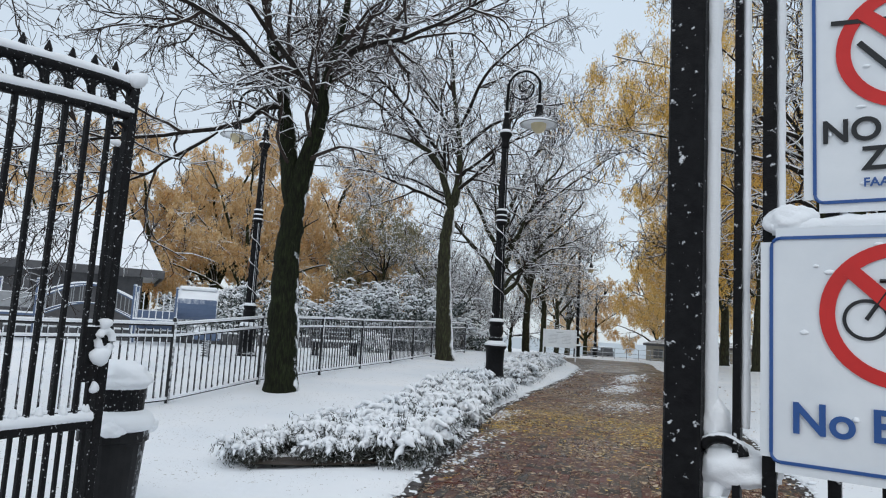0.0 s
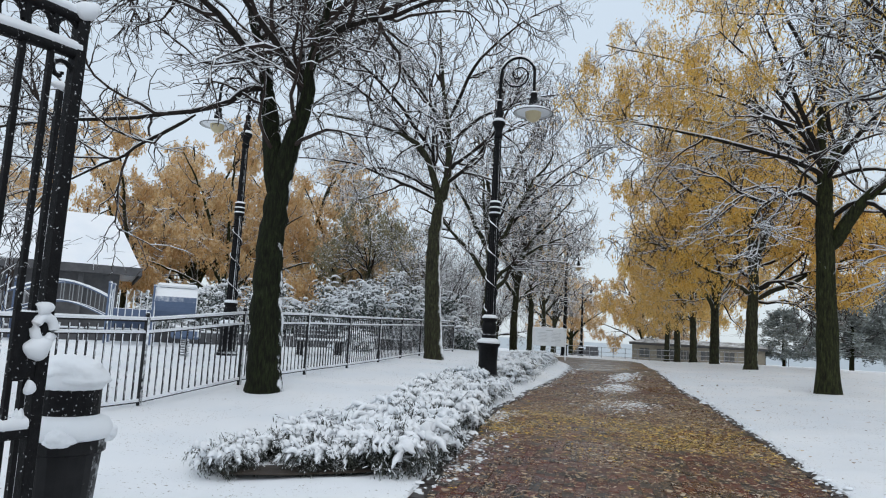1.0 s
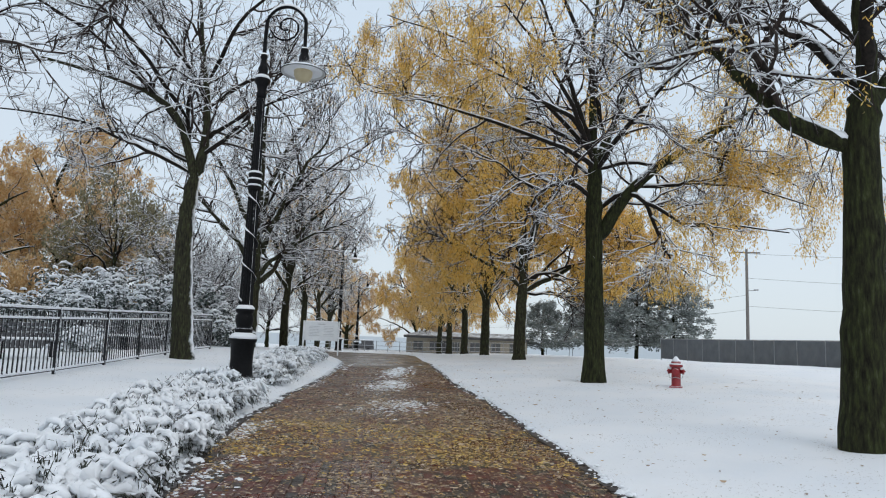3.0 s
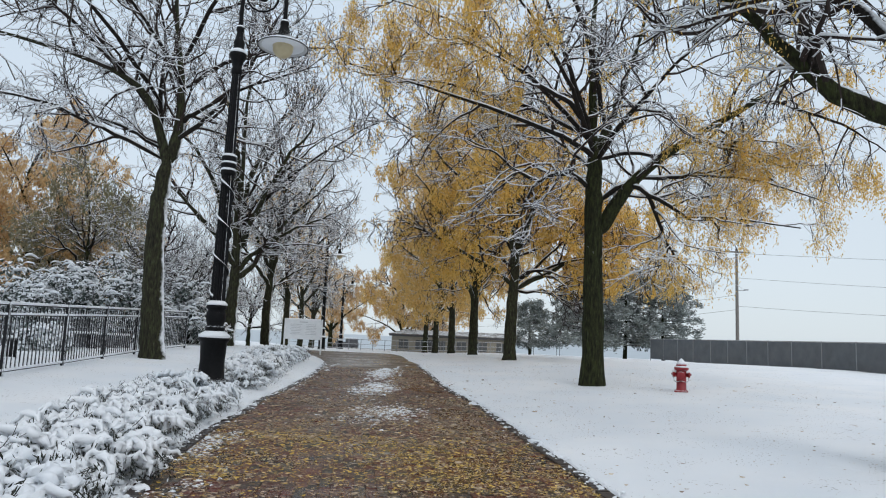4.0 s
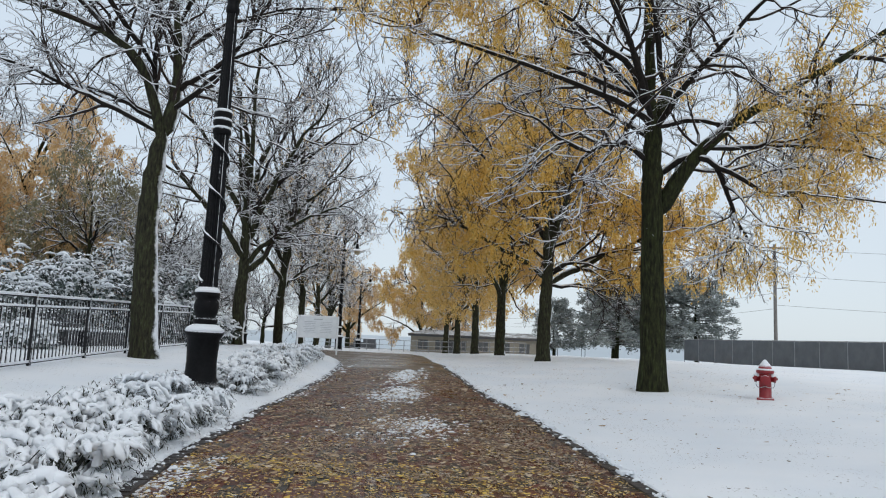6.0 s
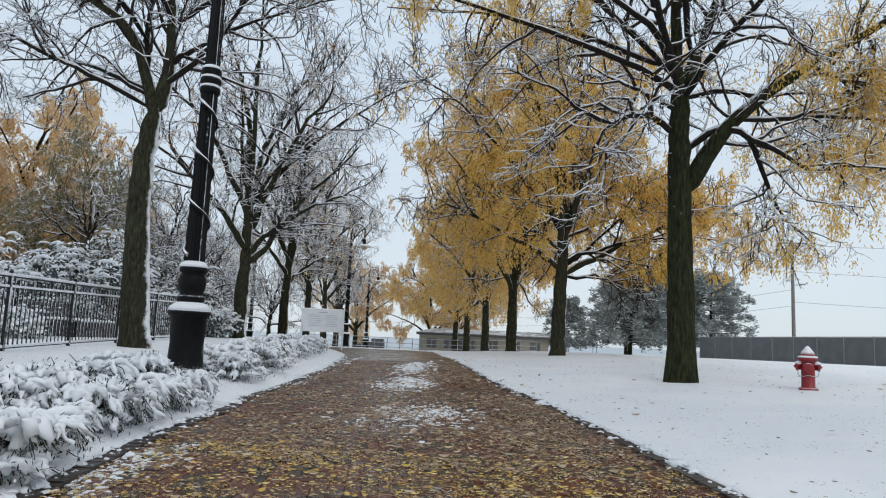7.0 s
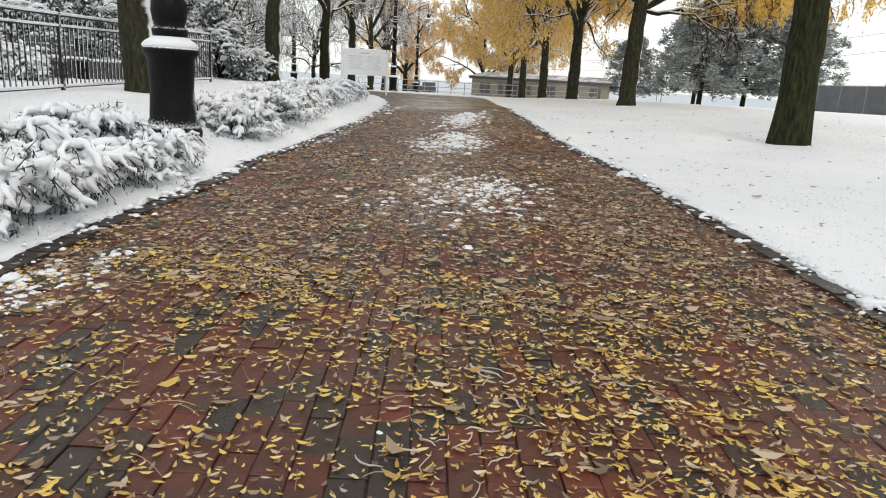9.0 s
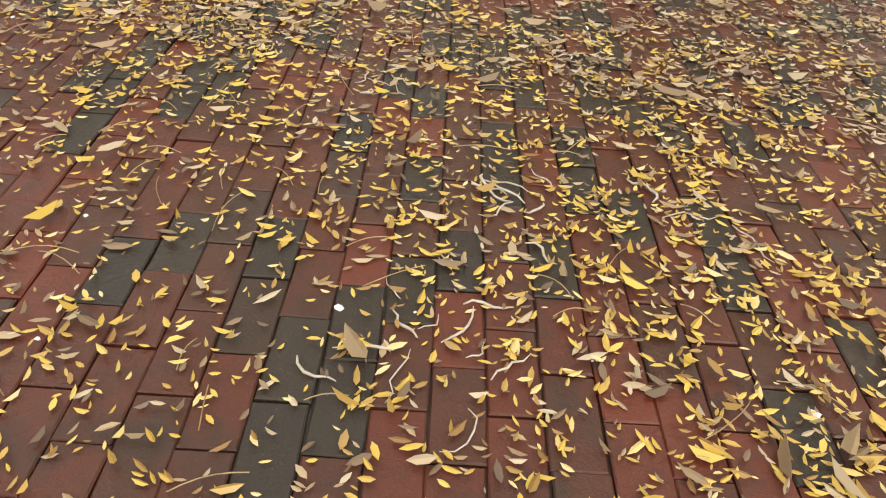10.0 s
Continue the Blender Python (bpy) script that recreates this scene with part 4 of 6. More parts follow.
def evergreen(x, y, seed, w, d, h, label):
    """A thick broad-leaved shrub: stems and many small leaves with snow on them."""
    rng = np.random.default_rng(seed)
    ob = empty("evergreen_shrub", x, y, on_land(x, y) - 0.05)
    tagged(ob, label, "shrub", "shrubs behind the fence")
    lumps = rng.normal(size=(34, 3))
    lumps /= np.linalg.norm(lumps, axis=1, keepdims=True)
    lumps *= rng.uniform(0.45, 0.95, (34, 1))
    lumps[:, 2] = np.abs(lumps[:, 2])
    lumps *= (w / 2, d / 2, h * 0.9)
    stems, sr = [], []
    for c in lumps:
        stems.append(smooth_line([(c[0] * 0.15, c[1] * 0.15, 0), (c[0] * 0.5, c[1] * 0.5, c[2] * 0.55), c], 6))
        sr.append(np.linspace(0.035, 0.01, 6))
    tagged(part("stem", flat_mesh("stem", *tube_arrays(np.array(stems), np.array(sr), 4), M_limb), M_limb, ob), kind="stuff")
    n = 210
    q = rng.normal(size=(34, n, 3))
    q /= np.linalg.norm(q, axis=2, keepdims=True)
    c = (lumps[:, None, :] + q * rng.uniform(0.25, 1.0, (34, n, 1)) * (0.17 * w, 0.17 * w, 0.12 * h + 0.1)).reshape(-1, 3)
    c[:, 2] = np.maximum(c[:, 2], 0.05)
    q = q.reshape(-1, 3) + rng.normal(size=c.shape) * 0.5
    q[:, 2] += 0.5
    q /= np.linalg.norm(q, axis=1, keepdims=True)
    a = np.cross(q, rng.normal(size=c.shape))
    a /= np.linalg.norm(a, axis=1, keepdims=True)
    b = np.cross(q, a)
    s = rng.uniform(0.05, 0.11, (len(c), 1))
    V = np.stack([c - a * s, c - b * s * 0.45, c + a * s, c + b * s * 0.45], axis=1).reshape(-1, 3)
    tagged(part("foliage", flat_mesh("foliage", V, np.arange(len(c) * 4).reshape(-1, 4), M_evergreen), M_evergreen, ob, "dark green leaves under clumps of snow"), kind="stuff")
    tops = np.repeat(lumps, 6, axis=0) + rng.normal(size=(204, 3)) * (0.09 * w, 0.09 * w, 0.03 * h)
    tops[:, 2] += (0.09 * h + 0.12) * rng.uniform(0.3, 1.0, 204)
    a = rng.uniform(0, 2 * math.pi, 204)
    reach = rng.uniform(0.14, 0.36, 204)
    bend = np.linspace(-1, 1, 5)
    P = tops[:, None, :] + np.stack([np.cos(a)[:, None] * reach[:, None] * bend, np.sin(a)[:, None] * reach[:, None] * bend, -0.35 * reach[:, None] * bend ** 2], axis=-1) + rng.normal(size=(204, 5, 3)) * 0.02
    fat = rng.uniform(0.035, 0.08, 204)[:, None] * np.array((0.05, 0.8, 1.0, 0.8, 0.05)) * rng.uniform(0.75, 1.25, (204, 5))
    tagged(part("snow_load", flat_mesh("snow_load", *tube_arrays(P, fat, 6, 0.7), M_snow, True), M_snow, ob, "heaps of snow on the leaves"), kind="stuff")
    return ob


for i, (x, y, w, d, h) in enumerate(((-16.6, 29.0, 4.8, 3.4, 4.1), (-14.2, 30.5, 4.4, 3.2, 4.1), (-19.6, 28.0, 4.6, 3.2, 3.7), (-12.7, 32.5, 3.2, 2.6, 3.2), (-17.6, 31.5, 4.6, 3.0, 3.6),
                                     (-22.6, 27.0, 4.2, 3.0, 2.9), (-25.0, 26.0, 4.0, 3.0, 2.2), (-28.5, 25.5, 3.6, 3.0, 2.2), (-13.4, 24.0, 1.6, 1.4, 0.9))):
    evergreen(x, y, 100 + i, w, d, h, "rounded evergreen shrub heaped with snow")


# ---- iron fence along the playground ----
FENCE = [(1.5, -7.9), (8.7, -8.38), (11, -8.55), (13.5, -8.78), (16.4, -9.22), (19, -9.65), (22.3, -10.3), (26, -10.85), (30, -11.3)]


def build_fence():
    fence = empty("iron_fence", -8.7, 9, 0)
    tagged(fence, "black iron picket fence with snow on its rails", "fence")
    inv = Matrix.Translation((8.7, -9, 0))
    f = lambda y: float(edge_at(FENCE, y))
    posts = [y for y in np.arange(1.2, 30.0, 2.5)]
    post_me = None
    bm = boxed(0, 0, 0.68, 0.06, 0.06, 1.36, 0.006)
    lathe([(0.0, 1.36), (0.034, 1.37), (0.038, 1.40), (0.026, 1.43), (0.004, 1.445)], 8, bm)
    for y in posts:
        x = f(y)
        m = Matrix.Translation((x + 8.7, y - 9, on_land(x, y) - 0.05))
        if post_me is None:
            ob = part("post", bm, M_fence, fence)
            post_me = ob.data
        else:
            ob = part("post", post_me, M_fence, fence)
        ob.matrix_basis = m
    picket_me = None
    for a, b in zip(posts, posts[1:]):
        za, zb = on_land(f(a), a), on_land(f(b), b)
        n = 16
        for i in range(1, n):
            u = i / n
            y = a + (b - a) * u
            x = f(a) + (f(b) - f(a)) * u
            if picket_me is None:
                ob = part("picket", boxed(0, 0, 0.655, 0.02, 0.02, 1.15), M_fence, fence)
                picket_me = ob.data
            else:
                ob = part("picket", picket_me, M_fence, fence)
            ob.matrix_basis = Matrix.Translation((x + 8.7, y - 9, za + (zb - za) * u - 0.02))
        for h, r in ((1.27, 0.022), (1.08, 0.018), (0.08, 0.02)):
            pts = [(f(a) + 8.7, a - 9, za + h), ((f(a) + f(b)) / 2 + 8.7, (a + b) / 2 - 9, (za + zb) / 2 + h), (f(b) + 8.7, b - 9, zb + h)]
            tube_part("rail", pts, r * 1.2, 4, M_fence, fence)
            k = 12
            top = [(f(a) + (f(b) - f(a)) * u + 8.7, a + (b - a) * u - 9, za + (zb - za) * u + h + r * 1.1 + 0.004) for u in np.linspace(0.01, 0.99, k)]
            rr = [r * (1.1 + 0.35 * wobble(i, a, 2.3)) for i in range(k)]
            tube_part("snow_strip", top, rr, 6, M_snow, fence, "narrow ridge of snow", 0.9)


build_fence()


# ---- street lamps ----
def street_lamp(x, y, turn, label, size=1.0):
    lamp = empty("street_lamp", x, y, on_land(x, y) - 0.03, turn)
    lamp.scale = (size, size, size)
    tagged(lamp, label, "lamp", "park lamps")
    part("pedestal", lathe([(0.30, 0), (0.31, 0.06), (0.285, 0.12), (0.245, 0.2), (0.228, 0.5), (0.245, 0.84), (0.275, 0.88), (0.29, 0.9), (0.29, 0.95), (0.25, 0.97)], 28), M_iron, lamp, smooth=True)
    part("snow_cap", lathe([(0.285, 0.955), (0.295, 0.975), (0.27, 1.01), (0.21, 1.05), (0.15, 1.08)], 24), M_snow, lamp, "snow on the pedestal", smooth=True)
    part("collar", lathe([(0.17, 1.06), (0.185, 1.1), (0.185, 1.15), (0.15, 1.18), (0.175, 1.25), (0.19, 1.33), (0.18, 1.42), (0.15, 1.47), (0.19, 1.5), (0.19, 1.56), (0.155, 1.6)], 24), M_iron, lamp, smooth=True)
    part("snow_ring", lathe([(0.14, 1.555), (0.2, 1.565), (0.19, 1.6), (0.14, 1.65)], 20), M_snow, lamp, "ring of snow", smooth=True)
    part("shaft", lathe([(0.15, 1.58), (0.142, 1.75), (0.115, 4.15)], 32, flute=0.16), M_shaft, lamp)
    turn_z = np.linspace(1.72, 4.12, 70)
    wind = [((0.163 - 0.011 * (z - 1.7)) * math.cos(8.4 * z), -(0.163 - 0.011 * (z - 1.7)) * math.sin(8.4 * z), z) for z in turn_z]
    tube_part("garland", wind, 0.02, 6, M_fence, lamp, "dark garland wound round the shaft")
    tube_part("snow_strip", [(1.02 * a, 1.02 * b, c + 0.018) for a, b, c in wind], [max(0.003, 0.011 + 0.017 * wobble(i, 4, 0.37)) for i in range(70)], 6, M_snow, lamp)
    part("collar", lathe([(0.12, 4.12), (0.145, 4.16), (0.145, 4.22), (0.12, 4.25), (0.15, 4.3), (0.15, 4.36), (0.125, 4.39), (0.145, 4.44), (0.145, 4.5), (0.11, 4.56)], 22), M_iron, lamp, smooth=True)
    for z in (4.225, 4.365, 4.505):
        part("snow_ring", lathe([(0.12, z - 0.01), (0.15, z), (0.145, z + 0.03), (0.115, z + 0.05)], 18), M_snow, lamp, smooth=True)
    part("upper_shaft", lathe([(0.108, 4.54), (0.102, 5.1), (0.095, 5.7), (0.088, 6.25)], 32, flute=0.13), M_shaft, lamp)
    part("collar", lathe([(0.085, 6.2), (0.11, 6.25), (0.11, 6.32), (0.09, 6.36), (0.12, 6.5), (0.17, 6.58), (0.17, 6.64), (0.12, 6.7), (0.1, 6.82), (0.115, 6.88), (0.085, 6.95), (0.06, 7.1), (0.075, 7.15), (0.075, 7.2), (0.05, 7.25)], 20), M_iron, lamp, smooth=True)
    part("snow_ring", lathe([(0.13, 6.635), (0.18, 6.65), (0.165, 6.69), (0.11, 6.74)], 18), M_snow, lamp, smooth=True)
    arc = [(0, 0, 7.1), (0, 0, 7.6), (0.01, 0, 7.9)] + [(0.45 - 0.44 * math.cos(a), 0, 7.93 + 0.44 * math.sin(a)) for a in np.linspace(0.2, math.pi - 0.15, 14)] + [(0.89, 0, 7.6), (0.89, 0, 7.38)]
    tube_part("arm", arc, 0.042, 8, M_iron, lamp)
    tube_part("snow_strip", [(a, b, c + 0.035) for a, b, c in arc[4:-4]], 0.045, 6, M_snow, lamp)
    spiral = [(0.46 + (0.37 - 0.019 * i) * math.cos(0.5 * i + 3.4), 0, 7.9 + (0.37 - 0.019 * i) * math.sin(0.5 * i + 3.4)) for i in range(17)]
    tube_part("scroll", spiral, 0.026, 6, M_iron, lamp)
    curl = [(0.14 + (0.12 - 0.011 * i) * math.cos(0.6 * i + 0.3), 0, 7.66 + (0.12 - 0.011 * i) * math.sin(0.6 * i + 0.3)) for i in range(10)]
    tube_part("scroll", curl, 0.02, 6, M_iron, lamp)
    part("fitter", lathe([(0.05, 7.42), (0.09, 7.38), (0.09, 7.32), (0.075, 7.3), (0.11, 7.2), (0.13, 7.0), (0.14, 6.98), (0.14, 6.92)], 18, None, 0.89, 0), M_iron, lamp, smooth=True)
    shade = part("shade", lathe([(0.12, 6.99), (0.2, 6.97), (0.38, 6.90), (0.50, 6.85), (0.50, 6.835), (0.38, 6.875), (0.2, 6.93), (0.12, 6.94)], 32, None, 0.89, 0), M_shade, lamp, "wide white enamel shade", smooth=True)
    tube_part("rim", [(0.89 + 0.5 * math.cos(a), 0.5 * math.sin(a), 6.842) for a in np.linspace(0, 2 * math.pi, 33)], 0.011, 5, M_iron, shade)
    part("snow_cap", lathe([(0.13, 6.995), (0.22, 6.995), (0.38, 6.935), (0.495, 6.87), (0.49, 6.86)], 28, None, 0.89, 0), M_snow, shade, smooth=True)
    part("globe", lathe([(0.19, 6.93), (0.21, 6.86), (0.2, 6.76), (0.15, 6.67), (0.07, 6.62), (0.01, 6.61)], 20, None, 0.89, 0), M_globe, lamp, "amber frosted globe", smooth=True)
    return lamp


LAMP = street_lamp(-5.83, 17.3, 4.0, "tall black cast-iron lamp with scrolled arm beside the snowy hedge")
for x, y, turn, label in ((-13.7, 17.1, 205, "black cast-iron lamp with a scrolled arm beside the playground"), (-11.5, 53.3, 5, "distant black lamp with a scrolled arm beside the walk"),
                          (-14.7, 77.5, 5, "far black lamp half hidden by twigs"), (-20.5, 60.0, 200, "far black lamp among the bare trees")):
    tagged(copy_thing(LAMP, pose(x, y, on_land(x, y) - 0.05, 0, 0, turn)), label)


# ---- hydrant ----
def hydrant(x, y):
    h = empty("fire_hydrant", x, y, on_land(x, y) - 0.03, -20)
    h.scale = (1.12, 1.12, 1.12)
    tagged(h, "red fire hydrant with snow on its bonnet and nozzle caps", "hydrant")
    part("barrel", lathe([(0.125, 0.0), (0.13, 0.05), (0.1, 0.07), (0.098, 0.40), (0.105, 0.42), (0.105, 0.47)], 22), M_red, h, smooth=True)
    fl = boxed(0, 0, 0.03, 0.27, 0.27, 0.05, 0.012)
    part("flange", fl, M_red, h)
    part("bonnet", lathe([(0.13, 0.47), (0.145, 0.49), (0.145, 0.525), (0.115, 0.535), (0.105, 0.57), (0.08, 0.615), (0.045, 0.645)], 22), M_red, h, smooth=True)
    part("operating_nut", lathe([(0.022, 0.64), (0.024, 0.69), (0.018, 0.70)], 5), M_red, h)
    part("snow_cap", lathe([(0.100, 0.578), (0.102, 0.592), (0.082, 0.628), (0.05, 0.668), (0.028, 0.70), (0.012, 0.712)], 20), M_dusted_red, h, "thin snow on the dome", smooth=True)
    part("snow_ring", lathe([(0.112, 0.527), (0.148, 0.529), (0.146, 0.546), (0.118, 0.556)], 22), M_snow, h, smooth=True)
    for s in (-1, 1):
        bm = lathe([(0.055, 0.08), (0.055, 0.13), (0.068, 0.135), (0.068, 0.17), (0.05, 0.175), (0.02, 0.18), (0.018, 0.2)], 14)
        bmesh.ops.transform(bm, matrix=pose(0, 0, 0.385, 0, 90 * s, 0), verts=bm.verts)
        part("nozzle", bm, M_red, h, smooth=True)
        bm = lathe([(0.05, -0.02), (0.062, 0.0), (0.05, 0.025), (0.015, 0.04)], 12)
        bmesh.ops.transform(bm, matrix=Matrix.Translation((0.13 * s, 0, 0.435)), verts=bm.verts)
        part("snow_cap", bm, M_snow, h, smooth=True)
        chain = smooth_line([(0.15 * s, -0.05, 0.34), (0.14 * s, -0.08, 0.26), (0.09 * s, -0.11, 0.23), (0.0, -0.115, 0.25)], 10)
        tube_part("chain", chain, 0.007, 5, M_grey, h, "snowy chain")
    bm = lathe([(0.07, 0.08), (0.07, 0.13), (0.085, 0.135), (0.085, 0.165), (0.06, 0.17), (0.02, 0.18)], 14)
    bmesh.ops.transform(bm, matrix=pose(0, 0, 0.36, 90, 0, 0), verts=bm.verts)
    part("nozzle", bm, M_red, h, smooth=True)


hydrant(4.06, 20.74)


# ---- snowy hedge in the bed beside the path ----
def hedge_shrub(seed, fronds, seg=9, open_side=False):
    rng = np.random.default_rng(seed)
    ob = empty("hedge_shrub", 0, 0, 0)
    tagged(ob, "low sprawling evergreen shrub bowed under lumps of snow", "shrub", "shrubs of the path bed")
    S, SR, W, WR = [], [], [], []
    for i in range(fronds):
        a = rng.uniform(0, 2 * math.pi)
        reach, h = rng.uniform(0.12, 0.60), rng.uniform(0.08, 0.38)
        c, s = math.cos(a), math.sin(a)
        k = rng.uniform(-0.2, 0.2)
        line = smooth_line([(0.06 * c, 0.06 * s, 0.03), (0.4 * reach * c, 0.4 * reach * s, h * 0.85), (0.72 * reach * c - k * s, 0.72 * reach * s + k * c, h), (reach * c - 1.6 * k * s, reach * s + 1.6 * k * c, h * rng.uniform(0.3, 0.7))], 12)
        W.append(line[::2])
        WR.append(np.linspace(0.010, 0.004, 6))
        for fork in range(2 if h > 0.2 or not open_side else 0):
            u, v = int(rng.integers(3, 7)), int(rng.integers(9, 12))
            side = rng.normal(0, 0.06)
            top = smooth_line(line[u:v], seg) + np.array((0, 0, 0.016))
            top[:, 0] -= side * s * np.linspace(0, 1.6, seg)
            top[:, 1] += side * c * np.linspace(0, 1.6, seg)
            top[:, 2] -= 0.05 * fork * np.linspace(0, 1, seg) ** 2
            top += rng.normal(size=top.shape) * 0.014
            r = rng.uniform(0.027, 0.053) * np.sin(np.linspace(0.25, math.pi - 0.2, seg)) ** 0.6
            r *= rng.uniform(0.5, 1.35, seg)
            r[0] = r[-1] = 0.002
            S.append(top)
            SR.append(r)
    V, Q = tube_arrays(np.array(S), np.array(SR), 6, 0.85)
    V += rng.normal(size=V.shape) * 0.003
    tagged(part("snow_load", flat_mesh("snow_load", V, Q, M_snow, True), M_snow, ob, "lumps of snow bending the sprays"), kind="stuff")
    W, WR = np.array(W), np.array(WR)
    B, BR = offshoots(rng, W, WR, 3, 0.2, (20, 65), (0.10, 0.22), (0.006, 0.003), 3, 0.2, -0.08)
    tagged(part("sprays", flat_mesh("sprays", *joined([tube_arrays(W, WR, 3), tube_arrays(B, BR, 3)]), M_hedge), M_hedge, ob), kind="stuff")
    pts = np.concatenate([B[:, 1], B[:, 2], W[:, 3], W[:, 4]])
    V, Q = leaflets(rng, pts, 7 if open_side else 3, 0.05 if open_side else 0.042, 0.011, 0.02, 0.03)
    tagged(part("foliage", flat_mesh("foliage", V, Q, M_hedge), M_hedge, ob, "dull dark-green needles"), kind="stuff")
    return ob


SHRUBS = [hedge_shrub(200 + i, 56 if i < 4 else 34) for i in range(7)] + [hedge_shrub(207, 64, open_side=True)]
rng = np.random.default_rng(9)
first = set()
for y in np.arange(6.75, 29.5, 0.6):
    e = float(edge_at(BED_LINE, y))
    for j, o in enumerate((0.52, 1.12, 1.7)):
        if j == 2 and y > 9.0:
            continue
        yy, xx = y + rng.uniform(-0.12, 0.12) - (0.7 * o - 0.5 if y < 8.5 else 0), e - o + rng.uniform(-0.08, 0.08)
        if (xx + 5.83) ** 2 + (yy - 17.3) ** 2 < 0.42 or (j == 0 and 15.9 < yy < 17.7):
            continue
        i = int(rng.integers(0, 4)) if y < 17 else int(rng.integers(4, 7))
        if y < 7.6 or (y < 9.5 and j == 0):
            i = 7
        m = pose(xx, yy, on_land(xx, yy) - 0.04, 0, 0, rng.uniform(0, 360)) @ Matrix.Scale(rng.uniform(0.85, 1.15) * ((1.0, 0.85, 0.62)[j] if y < 8.2 else 1.0), 4)
        if i not in first:
            first.add(i)
            SHRUBS[i].matrix_basis = m
        else:
            copy_thing(SHRUBS[i], m)

# bare wet soil under the front of the hedge
bm = bmesh.new()
soil = [(-3.28, 6.95), (-3.55, 6.55), (-4.0, 6.12), (-4.45, 5.78), (-4.7, 6.1), (-4.1, 6.6), (-3.7, 7.1), (-3.6, 7.9), (-3.4, 7.7)]
bm.faces.new([bm.verts.new((x, y, on_land(x, y) + 0.028 + 0.01 * (i % 2))) for i, (x, y) in enumerate(soil)])
tagged(part("soil_patch", bm, M_soil, None), "dark wet soil bared at the foot of the hedge", "soil", kind="structure")


# ---- information board ----
def info_board():
    x, y = -8.3, 34.5
    b = empty("information_board", x, y, on_land(x, y) - 0.02, 10)
    tagged(b, "white park information board on two posts, edged with snow", "sign")
    for s in (-1, 1):
        part("post", boxed(0.80 * s, 0, 0.78, 0.07, 0.07, 1.56, 0.008), M_sign, b)
    panel = part("panel", boxed(0, -0.01, 1.08, 1.52, 0.05, 0.86, 0.008), M_sign, b)
    for i in range(7):
        part("text_line", boxed(-0.33, -0.038, 1.30 - 0.07 * i, 0.5 - 0.06 * (i % 3), 0.004, 0.016), M_greyprint, panel)
        part("text_line", boxed(0.33, -0.038, 1.30 - 0.07 * i, 0.5 - 0.05 * ((i + 1) % 3), 0.004, 0.016), M_greyprint, panel)
    part("heading", boxed(0, -0.038, 1.41, 0.34, 0.004, 0.035), M_greyprint, panel)
    part("snow_strip", boxed(0, -0.005, 1.535, 1.5, 0.07, 0.05, 0.02), M_snow, b)


info_board()


# ---- gate, its signs and the litter bin ----
def gate_bars(gate, y0, y1, x, step, z0, z1, arch):
    y = y0
    while y > y1 + 0.02:
        z = z1 + arch(y)
        bm = boxed(x, y, (z0 + z) / 2, 0.028, 0.028, z - z0, 0.003)
        part("bar", bm, M_iron_near, gate)
        part("finial", lathe([(0.012, z + 0.0), (0.022, z + 0.03), (0.022, z + 0.06), (0.004, z + 0.11)], 8, None, x, y), M_iron_near, gate)
        y -= step


